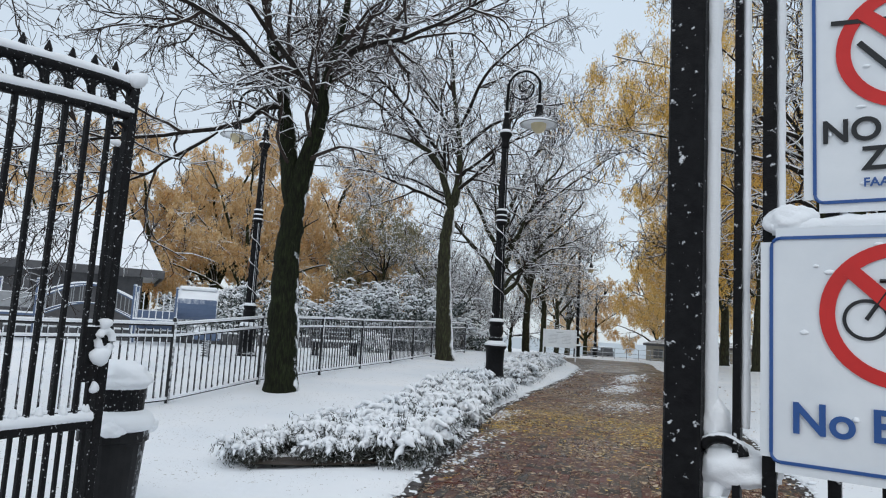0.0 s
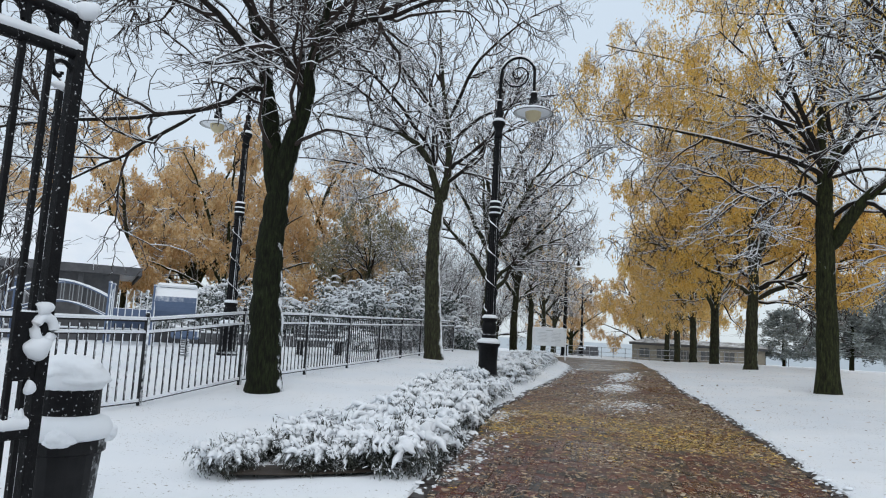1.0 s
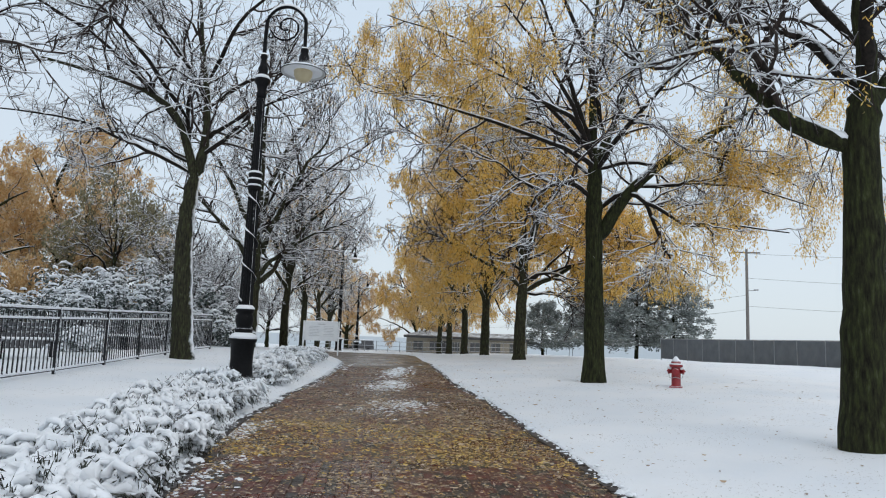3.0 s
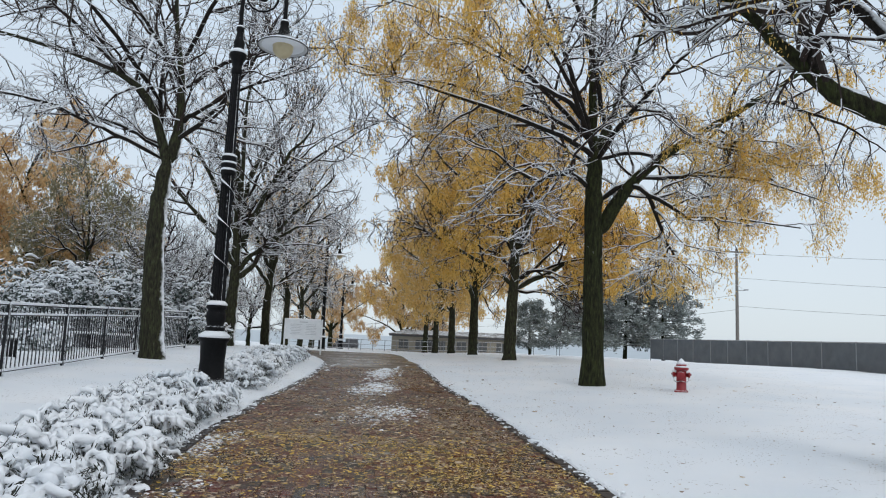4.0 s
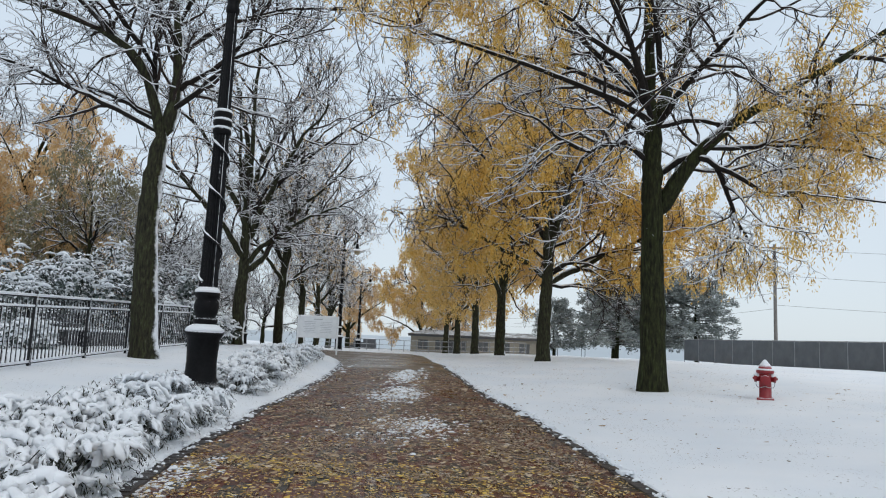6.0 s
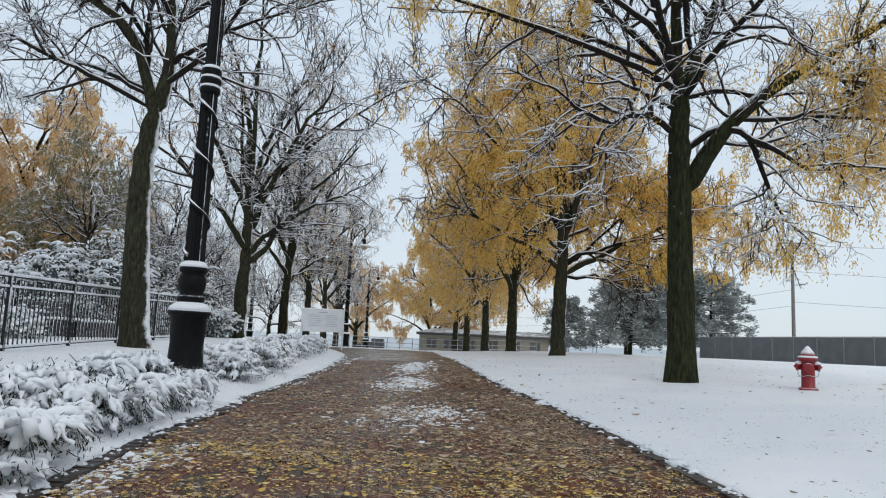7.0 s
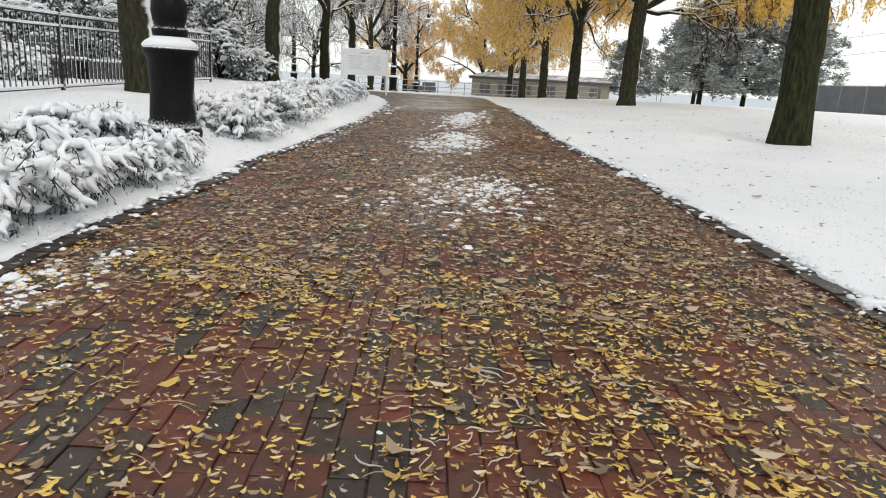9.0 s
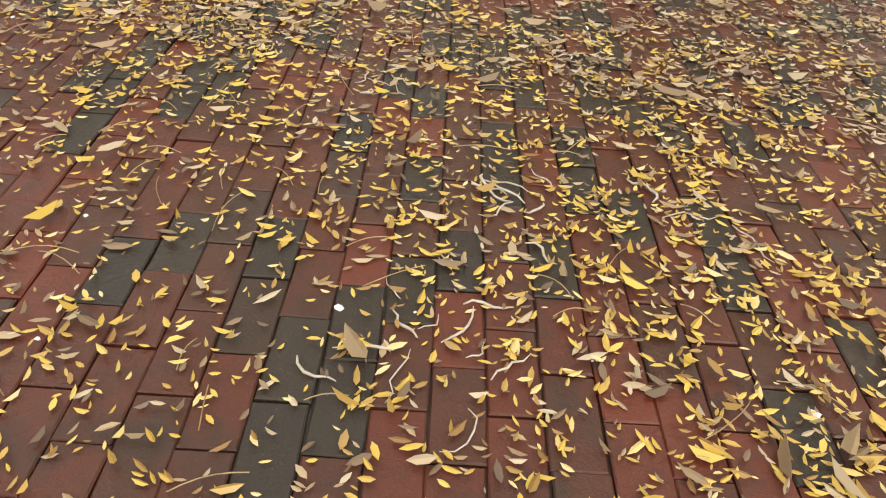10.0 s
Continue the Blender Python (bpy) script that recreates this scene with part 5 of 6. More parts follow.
def left_gate():
    g = empty("iron_gate", -3.57, 3.23, 0)
    tagged(g, "open black iron gate leaf with an arched top, caked with snow", "gate", "entrance gate")
    arch = lambda y: -0.09 * (max(0.0, -y) / 0.78) ** 1.3
    part("stile", boxed(0, 0, 1.49, 0.06, 0.065, 2.9, 0.006), M_iron_near, g)
    part("stile", boxed(0, -1.68, 1.3, 0.06, 0.065, 2.5, 0.006), M_iron_near, g)
    gate_bars(g, -0.15, -1.62, 0, 0.15, 0.14, 2.93, arch)
    part("inner_bar", boxed(0, -0.075, 1.3, 0.026, 0.026, 2.4), M_iron_near, g)
    ys = np.linspace(0, -1.68, 12)
    for z in (2.91, 2.72):
        tube_part("top_rail", [(0, y, z + arch(y)) for y in ys], 0.032, 6, M_iron_near, g)
        tube_part("snow_strip", [(0, y, z + arch(y) + 0.035) for y in ys], [0.036 + 0.008 * wobble(0, y, 9) for y in ys], 7, M_snow, g, "thick ridge of snow")
    for i in range(11):
        y = -0.075 - 0.15 * i
        z = 2.815 + arch(y)
        ring = [(0, y + 0.062 * math.cos(a), z + 0.075 * math.sin(a)) for a in np.linspace(0, 2 * math.pi, 13)]
        tube_part("ring", ring, 0.014, 5, M_iron_near, g)
    for z in (0.80, 0.13):
        part("rail", boxed(0, -0.84, z, 0.045, 1.64, 0.05, 0.004), M_iron_near, g)
        tube_part("snow_strip", [(0, y, z + 0.045) for y in np.linspace(-0.04, -1.64, 10)], [0.036 + 0.01 * wobble(3, i, 1.7) for i in range(10)], 7, M_snow, g)
    for i in range(10):
        y = -0.075 - 0.15 * i
        part("dog_bar", boxed(0, y, 0.48, 0.02, 0.02, 0.76), M_iron_near, g)
        part("snow_cap", lathe([(0.02, 0.86), (0.026, 0.885), (0.015, 0.92), (0.004, 0.925)], 8, None, 0, y), M_snow, g)
    scroll = [(0, -0.09 + (0.075 - 0.006 * i) * math.cos(0.55 * i), 2.60 + (0.075 - 0.006 * i) * math.sin(0.55 * i)) for i in range(12)]
    tube_part("scroll", scroll, 0.014, 6, M_iron_near, g)
    ring = [(0.03, -0.02 + 0.05 * math.cos(a), 1.30 + 0.06 * math.sin(a)) for a in np.linspace(0, 2 * math.pi, 15)]
    tube_part("lock_ring", ring, 0.026, 8, M_snow, g, "snow-caked latch ring")
    part("lock_plate", boxed(0, -0.07, 1.22, 0.04, 0.16, 0.34, 0.01), M_iron_near, g)
    for i, (y, z, r) in enumerate(((-0.04, 1.40, 0.045), (-0.05, 1.20, 0.07), (-0.06, 1.02, 0.04), (0.0, 2.96, 0.06), (-0.1, 2.52, 0.03))):
        bm = bmesh.new()
        bmesh.ops.create_icosphere(bm, subdivisions=2, radius=r, matrix=Matrix.Translation((0.03, y, z)) @ Matrix.Diagonal((0.8, 1, 0.85, 1)))
        for v in bm.verts:
            v.co += Vector((0.5, 1, 1)) * 0.035 * noise.noise(v.co * 14)
        part("snow_lump", bm, M_snow, g, smooth=True)


left_gate()


def letters(body, size, mat, parent, x, z, name="lettering", y=-0.007):
    c = bpy.data.curves.new(name, "FONT")
    c.body, c.size, c.extrude, c.offset = body, size, 0.0008, size * 0.022
    tmp = bpy.data.objects.new(name, c)
    scene.collection.objects.link(tmp)
    me = bpy.data.meshes.new_from_object(tmp.evaluated_get(bpy.context.evaluated_depsgraph_get()))
    bpy.data.objects.remove(tmp)
    me.materials.clear()
    me.materials.append(mat)
    ob = part(name, me, mat, parent)
    ob.matrix_basis = pose(x, y, z, 90, 0, 0)
    return ob


def ring_plate(radius, width, cx, cz, mat, parent, name, y=-0.006):
    bm = bmesh.new()
    n = 48
    o = [bm.verts.new((cx + radius * math.cos(2 * math.pi * i / n), y, cz + radius * math.sin(2 * math.pi * i / n))) for i in range(n)]
    q = [bm.verts.new((cx + (radius - width) * math.cos(2 * math.pi * i / n), y, cz + (radius - width) * math.sin(2 * math.pi * i / n))) for i in range(n)]
    for i in range(n):
        bm.faces.new((o[i], o[(i + 1) % n], q[(i + 1) % n], q[i]))
    return part(name, bm, mat, parent)


def sign_plate(name, label, x, z, w, h, turn):
    """A metal plate with rounded corners and a blue border; x, z is its lower left corner."""
    s = empty(name, x, 1.80, z, turn)
    tagged(s, label, "sign", "gate signs")
    bm = boxed(w / 2, 0.0, h / 2, w, 0.004, h)
    es = [e for e in bm.edges if abs(e.verts[0].co.y - e.verts[1].co.y) > 0.003]
    bmesh.ops.bevel(bm, geom=es, offset=0.03, segments=4, affect="EDGES")
    plate = part("plate", bm, M_sign, s)
    for nm, bx, bz, sx, sz in (("border", w / 2, 0.022, w - 0.08, 0.007), ("border", w / 2, h - 0.022, w - 0.08, 0.007), ("border", 0.022, h / 2, 0.007, h - 0.08), ("border", w - 0.022, h / 2, 0.007, h - 0.08)):
        part(nm, boxed(bx, -0.004, bz, sx, 0.003, sz), M_blue, plate)
    for cx, cz, a0 in ((0.04, 0.04, 180), (w - 0.04, 0.04, 270), (w - 0.04, h - 0.04, 0), (0.04, h - 0.04, 90)):
        arc = [(cx + 0.018 * math.cos(radians(a0 + a)), -0.004, cz + 0.018 * math.sin(radians(a0 + a))) for a in np.linspace(0, 90, 6)]
        tube_part("border", arc, 0.0035, 4, M_blue, plate)
    return s


def snow_heap(parent, x, y, z, sx, sy, sz, seed):
    """A rounded, crumbly heap of snow."""
    bm = bmesh.new()
    bmesh.ops.create_icosphere(bm, subdivisions=4 if sx > 0.02 else 2, radius=1.0)
    for v in bm.verts:
        k = 1 + 0.28 * noise.noise(v.co * 1.6 + Vector((seed * 7, 0, 0))) + 0.10 * noise.noise(v.co * 5 + Vector((0, seed * 5, 0)))
        v.co = Vector((x + v.co.x * k * sx, y + v.co.y * k * sy, z + v.co.z * k * sz * (0.75 if v.co.z < 0 else 1.0)))
    part("snow_lump", bm, M_snow, parent, smooth=True)


def right_gate():
    g = empty("iron_gate", -0.10, 1.87, 0, -12)
    tagged(g, "black iron gate leaf holding two white notices, flecked with snow", "gate", "entrance gate")
    part("stile", boxed(0, 0, 1.5, 0.085, 0.07, 3.0, 0.006), M_iron_near, g)
    tube_part("snow_strip", [(0.052, 0.015, z) for z in np.linspace(1.3, 2.95, 26)], [0.018 + 0.005 * wobble(1, i, 1.3) for i in range(26)], 6, M_snow, g, "snow blown against the post")
    for i in range(14):
        x = (0.115, 0.182)[i] if i < 2 else 0.115 + 0.095 * i
        wide = (0.017, 0.028)[i] if i < 2 else 0.024
        part("bar", boxed(x, 0, 1.5, wide, 0.024, 2.8), M_iron_near, g)
        if i < 4:
            tube_part("snow_strip", [(x + wide / 2 + 0.007, 0.005, z) for z in np.linspace(1.3, 2.85, 26)], [0.010 + 0.004 * wobble(i, k, 1.3) for k in range(26)], 5, M_snow, g)
    for z in (2.85, 1.02, 0.14):
        part("rail", boxed(0.7, 0, z, 1.36, 0.045, 0.05, 0.004), M_iron_near, g)
    part("stile", boxed(1.42, 0, 1.5, 0.06, 0.06, 3.0, 0.006), M_iron_near, g)
    for cz in (1.24, 1.10):
        arc = [(0.085 + 0.045 * math.cos(a), -0.01, cz + 0.035 * math.sin(a)) for a in np.linspace(0, math.pi, 10)]
        tube_part("loop", arc, 0.013, 6, M_iron_near, g)
        snow_heap(g, 0.105, 0.03, cz - 0.035, 0.095, 0.05, 0.062, cz)
        snow_heap(g, 0.06, 0.025, cz + 0.05, 0.035, 0.028, 0.075, cz + 3)


right_gate()
low = sign_plate("no_cycling_notice", "white notice with a blue border and a crossed-out bicycle", 0.058, 1.222, 0.60, 0.52, -12)
ring_plate(0.147, 0.029, 0.261, 0.337, M_redprint, low, "red_ring")
part("red_slash", boxed(0.261, -0.0075, 0.337, 0.255, 0.002, 0.030, 0, 0, 0, 45), M_redprint, low)
for cx in (0.198, 0.324):
    ring_plate(0.042, 0.007, cx, 0.326, M_blackprint, low, "wheel_print", -0.0055)
for a, b in (((0.198, 0.326), (0.235, 0.385)), ((0.235, 0.385), (0.305, 0.385)), ((0.235, 0.385), (0.26, 0.326)), ((0.26, 0.326), (0.305, 0.385)), ((0.324, 0.326), (0.30, 0.405)), ((0.222, 0.405), (0.248, 0.405))):
    tube_part("frame_print", [(a[0], -0.006, a[1]), ((a[0] + b[0]) / 2, -0.006, (a[1] + b[1]) / 2), (b[0], -0.006, b[1])], 0.004, 4, M_blackprint, low)
letters("No B", 0.089, M_blue, low, 0.060, 0.087)
part("text_bar", boxed(0.43, -0.006, 0.115, 0.26, 0.002, 0.05), M_blue, low)
top_sign = sign_plate("no_drone_notice", "white notice with a blue border and a crossed-out drone", 0.143, 1.775, 0.46, 0.62, -12)
ring_plate(0.135, 0.028, 0.199, 0.348, M_redprint, top_sign, "red_ring")
part("red_slash", boxed(0.199, -0.0075, 0.348, 0.235, 0.002, 0.028, 0, 0, 0, 45), M_redprint, top_sign)
part("drone_print", boxed(0.205, -0.006, 0.39, 0.10, 0.002, 0.035, 0.0), M_blackprint, top_sign)
for s in (-1, 1):
    part("drone_print", boxed(0.205 + 0.09 * s, -0.006, 0.415, 0.12, 0.002, 0.01, 0, 0, 0, -6 * s), M_blackprint, top_sign)
    part("drone_print", boxed(0.205 + 0.07 * s, -0.006, 0.335, 0.012, 0.002, 0.085, 0, 0, 0, 40 * s), M_blackprint, top_sign)
letters("NO DRONE", 0.070, M_blackprint, top_sign, 0.035, 0.152)
letters("ZONE", 0.070, M_blackprint, top_sign, 0.110, 0.088)
letters("FAA", 0.026, M_blue, top_sign, 0.112, 0.052)
tube_part("snow_strip", [(x, 0.022, 0.52 + 0.006) for x in np.linspace(0.02, 0.58, 24)], [0.022 + 0.012 * wobble(2, i, 0.9) for i in range(24)], 9, M_snow, low, "snow on the notice's upper edge")
snow_heap(low, 0.055, 0.02, 0.535, 0.05, 0.022, 0.04, 4.0)
for i in range(26):
    k = np.random.default_rng(300 + i)
    snow_heap(low if i % 3 else top_sign, k.uniform(0.03, 0.4), -0.003, k.uniform(0.03, 0.5) ** 1.0, k.uniform(0.004, 0.011), 0.003, k.uniform(0.003, 0.007), i * 0.7)


def litter_bin(x, y):
    b = empty("litter_bin", x, y, 0.02, 25)
    b.scale = (0.86, 0.86, 0.95)
    tagged(b, "black litter bin heaped with snow beside the gate", "bin")
    part("body", lathe([(0.20, 0), (0.22, 0.03), (0.26, 0.55), (0.285, 0.56), (0.285, 0.64), (0.25, 0.65)], 26), M_bin, b, smooth=False)
    part("hood", lathe([(0.2, 0.64), (0.22, 0.68), (0.22, 0.96), (0.19, 1.0)], 22), M_iron_near, b)
    part("snow_cap", lathe([(0.22, 0.95), (0.25, 0.99), (0.235, 1.07), (0.15, 1.12), (0.03, 1.14)], 20), M_snow, b, "tall cap of snow", smooth=True)
    snow_heap(b, 0.02, -0.03, 1.04, 0.26, 0.25, 0.13, 2.3)
    part("snow_ring", lathe([(0.23, 0.64), (0.31, 0.65), (0.325, 0.70), (0.29, 0.76), (0.22, 0.79)], 24), M_snow, b, smooth=True)
    for a, r in ((-70, 0.1), (20, 0.085), (140, 0.09)):
        snow_heap(b, 0.27 * math.cos(radians(a)), 0.27 * math.sin(radians(a)), 0.66, r, r, r * 0.8, a * 0.1)


litter_bin(-4.2, 3.95)


# ---- dark screen fence, utility pole and wires beyond the lawn ----
def screen_fence():
    f = empty("screen_fence", 14, 55, 0)
    tagged(f, "dark grey fabric-screened fence along the far lawn", "fence")
    line = [(13.8, 61.3), (15.1, 51.0), (16.3, 42.0), (17.6, 32.0), (18.6, 22.0)]
    pts = []
    for (xa, ya), (xb, yb) in zip(line, line[1:]):
        for u in np.linspace(0, 1, 5)[:-1]:
            pts.append((xa + (xb - xa) * u, ya + (yb - ya) * u))
    pts.append(line[-1])
    for (xa, ya), (xb, yb) in zip(pts, pts[1:]):
        L, ang = math.hypot(xb - xa, yb - ya), math.degrees(math.atan2(yb - ya, xb - xa))
        x, y = (xa + xb) / 2, (ya + yb) / 2
        part("panel", boxed(x - 14, y - 55, 0.82 + 0.35, L - 0.06, 0.03, 1.55, 0, ang), M_screen, f)
        part("post", lathe([(0.035, 0.0), (0.035, 2.0), (0.01, 2.03)], 8, None, xa - 14, ya - 55), M_grey, f)
        part("rail", boxed(x - 14, y - 55, 1.97, L, 0.04, 0.04, 0, ang), M_grey, f)


screen_fence()


def utility_pole():
    p = empty("utility_pole", 22.4, 65.6, 0)
    tagged(p, "grey wooden utility pole with a crossarm and small lamp", "pole")
    part("pole", lathe([(0.16, -0.5), (0.15, 2), (0.11, 10.3)], 12), M_wood, p, smooth=True)
    part("crossarm", boxed(0, 0, 10.0, 2.4, 0.1, 0.12), M_wood, p)
    part("lamp_arm", boxed(0.4, 0, 6.6, 0.7, 0.05, 0.05), M_grey, p)
    part("lamp_head", boxed(0.8, 0, 6.68, 0.4, 0.16, 0.12, 0.03), M_grey, p)
    w = empty("overhead_wires", 22.4, 65.6, 0)
    tagged(w, "thin sagging overhead wires", "wire")
    for z0, end in ((9.9, (70, 60, 10.5)), (7.7, (70, 60, 7.6)), (5.2, (70, 62, 5.6)), (6.2, (-2, 98, 4.0)), (4.9, (-2, 98, 3.0))):
        pts = [((end[0] - 22.4) * u, (end[1] - 65.6) * u, z0 + (end[2] - z0) * u - 2.4 * u * (1 - u)) for u in np.linspace(0, 1, 20)]
        tube_part("wire", pts, 0.011, 4, M_blackprint, w)
    q = empty("street_pole", 19.0, 70.0, 0)
    tagged(q, "short thin grey pole beyond the screen fence", "pole")
    part("pole", lathe([(0.05, -0.5), (0.05, 3.4)], 8), M_grey, q)


utility_pole()


# ---- the far end of the walk ----
def gable(bm, w, d, h0, h1, over=0.3):
    """A pitched roof whose ridge runs along x."""
    a = w / 2 + over
    b = d / 2 + over
    v = [bm.verts.new(c) for c in ((-a, -b, h0), (a, -b, h0), (a, b, h0), (-a, b, h0), (-a + 1.2, 0, h1), (a - 1.2, 0, h1), (-a, -b, h0 + 0.12), (a, -b, h0 + 0.12), (a, b, h0 + 0.12), (-a, b, h0 + 0.12))]
    for f in ((0, 3, 2, 1), (0, 1, 7, 6), (1, 2, 8, 7), (2, 3, 9, 8), (3, 0, 6, 9), (6, 7, 5, 4), (8, 9, 4, 5), (7, 8, 5), (9, 6, 4)):
        bm.faces.new([v[i] for i in f])
    return bm


def low_house():
    h = empty("park_house", -2.6, 80.5, -1.05, -4)
    tagged(h, "low beige clapboard house with dark windows beyond the trees", "house")
    part("wall", boxed(0, 0, 1.25, 13, 6, 2.5), M_wall, h)
    part("roof", gable(bmesh.new(), 13, 6, 2.5, 3.1), M_roof, h, "low tan roof dusted with snow")
    part("fascia", boxed(0, -3.28, 2.46, 13.5, 0.05, 0.2), M_darkwall, h)
    for x in (-5.2, -3.4, -1.2, 1.0, 3.2, 5.2):
        w = part("window", boxed(x, -3.02, 1.55, 1.05, 0.06, 0.95), M_window, h)
        for sx, sz, bx, bz in ((1.15, 0.07, 0, 0.51), (1.15, 0.07, 0, -0.51), (0.06, 1.0, -0.54, 0), (0.06, 1.0, 0.54, 0), (0.04, 0.95, 0, 0)):
            part("frame", boxed(x + bx, -3.06, 1.55 + bz, sx, 0.06, sz), M_wall, w)
    part("door", boxed(-2.3, -3.03, 1.05, 0.9, 0.06, 2.05), M_darkwall, h)


low_house()


def tent(x, y, w):
    t = empty("white_tent", x, y, -0.8)
    tagged(t, "small white peaked tent", "tent", "tents")
    bm = bmesh.new()
    c = [bm.verts.new((sx * w / 2, sy * w / 2, 2.1)) for sx, sy in ((-1, -1), (1, -1), (1, 1), (-1, 1))]
    k = bm.verts.new((0, 0, 2.9))
    for i in range(4):
        bm.faces.new((c[i], c[(i + 1) % 4], k))
    bm.faces.new(c[::-1])
    part("canopy", bm, M_snow, t)
    for sx in (-1, 1):
        for sy in (-1, 1):
            part("pole", boxed(sx * (w / 2 - 0.05), sy * (w / 2 - 0.05), 1.05, 0.06, 0.06, 2.1), M_grey, t)


tent(4.2, 80, 3.0)
tent(7.6, 83, 3.0)


def far_railing():
    r = empty("far_railing", -10, 66, 0)
    tagged(r, "grey pipe railing across the end of the walk", "railing")
    n = 18
    for i in range(n + 1):
        x = -17 + 19.0 * i / n
        y = 66 + 0.15 * (x + 10)
        z = on_land(x, y)
        part("post", lathe([(0.03, z - 0.1), (0.03, z + 1.0)], 6, None, x + 10, y - 66), M_grey, r)
    for h in (0.98, 0.55, 0.2):
        tube_part("rail", [(x + 10, 0.15 * (x + 10), on_land(x, 66 + 0.15 * (x + 10)) + h) for x in np.linspace(-17, 2, 10)], 0.025, 5, M_grey, r)


far_railing()


def truck(x, y):
    t = empty("parked_truck", x, y, -2.0, 5)
    tagged(t, "dark truck parked far beyond the railing", "truck")
    part("body", boxed(0, 0, 1.5, 4.2, 2.2, 1.0, 0.08), M_darkwall, t)
    part("cab", boxed(-1.2, 0, 2.4, 1.7, 2.1, 1.0, 0.15), M_darkwall, t)
    part("windscreen", boxed(-1.2, -1.07, 2.5, 1.2, 0.04, 0.5), M_window, t)
    part("load", boxed(1.1, 0, 2.25, 1.8, 2.0, 0.6, 0.05), M_darkwall, t)
    part("snow_strip", boxed(0.9, 0, 2.6, 1.9, 2.0, 0.12, 0.04), M_snow, t)
    for wx in (-1.4, 1.4):
        for s in (-1, 1):
            bm = lathe([(0.45, -0.12), (0.5, -0.08), (0.5, 0.08), (0.45, 0.12)], 16)
            bmesh.ops.transform(bm, matrix=pose(wx, s * 1.05, 0.9, 90, 0, 0), verts=bm.verts)
            part("wheel", bm, M_blackprint, t)


truck(-20.5, 112)


# ---- playground and pavilion behind the fence ----
def pavilion():
    h = empty("pavilion", -33.5, 21.0, 0.0, 48)
    tagged(h, "dark low pavilion under a broad snow-covered hip roof", "house")
    part("wall", boxed(0, 0, 1.6, 15, 9, 3.2), M_darkwall, h)
    part("roof", gable(bmesh.new(), 15, 9, 3.3, 6.3, 0.8), M_snow, h, "thick white snow on the roof")
    part("fascia", boxed(0, -5.33, 3.28, 16.7, 0.08, 0.36), M_darkwall, h)
    part("fascia", boxed(8.33, 0, 3.28, 0.08, 10.6, 0.36), M_darkwall, h)
    for x in (-6, -3, 0, 3, 6):
        part("post", boxed(x, -5.0, 1.6, 0.2, 0.2, 3.2), M_darkwall, h)


pavilion()


def play_structure():
    p = empty("play_structure", -19.7, 18.55, on_land(-19.7, 18.55), 42)
    p.scale = (1.0, 1.0, 0.86)
    tagged(p, "snow-covered blue and purple climbing frame with an arched bridge", "playground")
    for x in (-4.6, -3.2, -0.2, 1.2):
        for y in (-0.6, 0.6):
            part("post", lathe([(0.055, 0), (0.055, 2.3), (0.07, 2.33), (0.05, 2.4)], 10, None, x, y), M_playblue, p)
    for x in (-3.9, 0.5):
        part("deck", boxed(x, 0, 0.95, 1.5, 1.3, 0.08), M_playblue, p)
        part("snow_layer", boxed(x, 0, 1.02, 1.46, 1.26, 0.07, 0.02), M_snow, p)
    for s in (-0.6, 0.6):
        arch = [(-3.2 + 3.0 * u, s, 1.75 + 0.55 * math.sin(math.pi * u)) for u in np.linspace(0, 1, 12)]
        tube_part("bridge_rail", arch, 0.04, 6, M_playblue, p)
        tube_part("snow_strip", [(a, b, c + 0.04) for a, b, c in arch], 0.04, 6, M_snow, p)
        low = [(a, b, c - 0.75) for a, b, c in arch]
        tube_part("bridge_rail", low, 0.035, 6, M_playblue, p)
        for a, b, c in arch[1:-1]:
            part("baluster", boxed(a, b, c - 0.37, 0.025, 0.025, 0.75), M_grey, p)
    tun = lathe([(0.62, -0.7), (0.66, -0.66), (0.66, 0.66), (0.62, 0.7), (0.5, 0.7), (0.5, -0.66)], 20)
    bmesh.ops.transform(tun, matrix=pose(1.9, 0, 1.75, 0, 90, 0), verts=tun.verts)
    part("tunnel", tun, M_playblue, p)
    part("snow_layer", boxed(1.9, 0, 2.42, 1.3, 0.9, 0.16, 0.06), M_snow, p)
    for i in range(6):
        part("baluster", boxed(-0.1 + 0.22 * i, -0.62, 1.55, 0.03, 0.03, 1.1), M_sign, p)
    slide = [(-4.7, -0.7, 1.0), (-5.3, -1.4, 0.7), (-5.9, -2.2, 0.35), (-6.3, -2.8, 0.2)]
    tube_part("slide", slide, 0.3, 10, M_purple, p, "purple slide dusted with snow", 0.35)
    part("panel", boxed(-3.9, -0.62, 1.5, 1.2, 0.05, 0.6, 0.02), M_grey, p)
    part("panel", boxed(0.5, 0.64, 1.0, 1.3, 0.05, 0.8, 0.02), M_playblue, p)


play_structure()


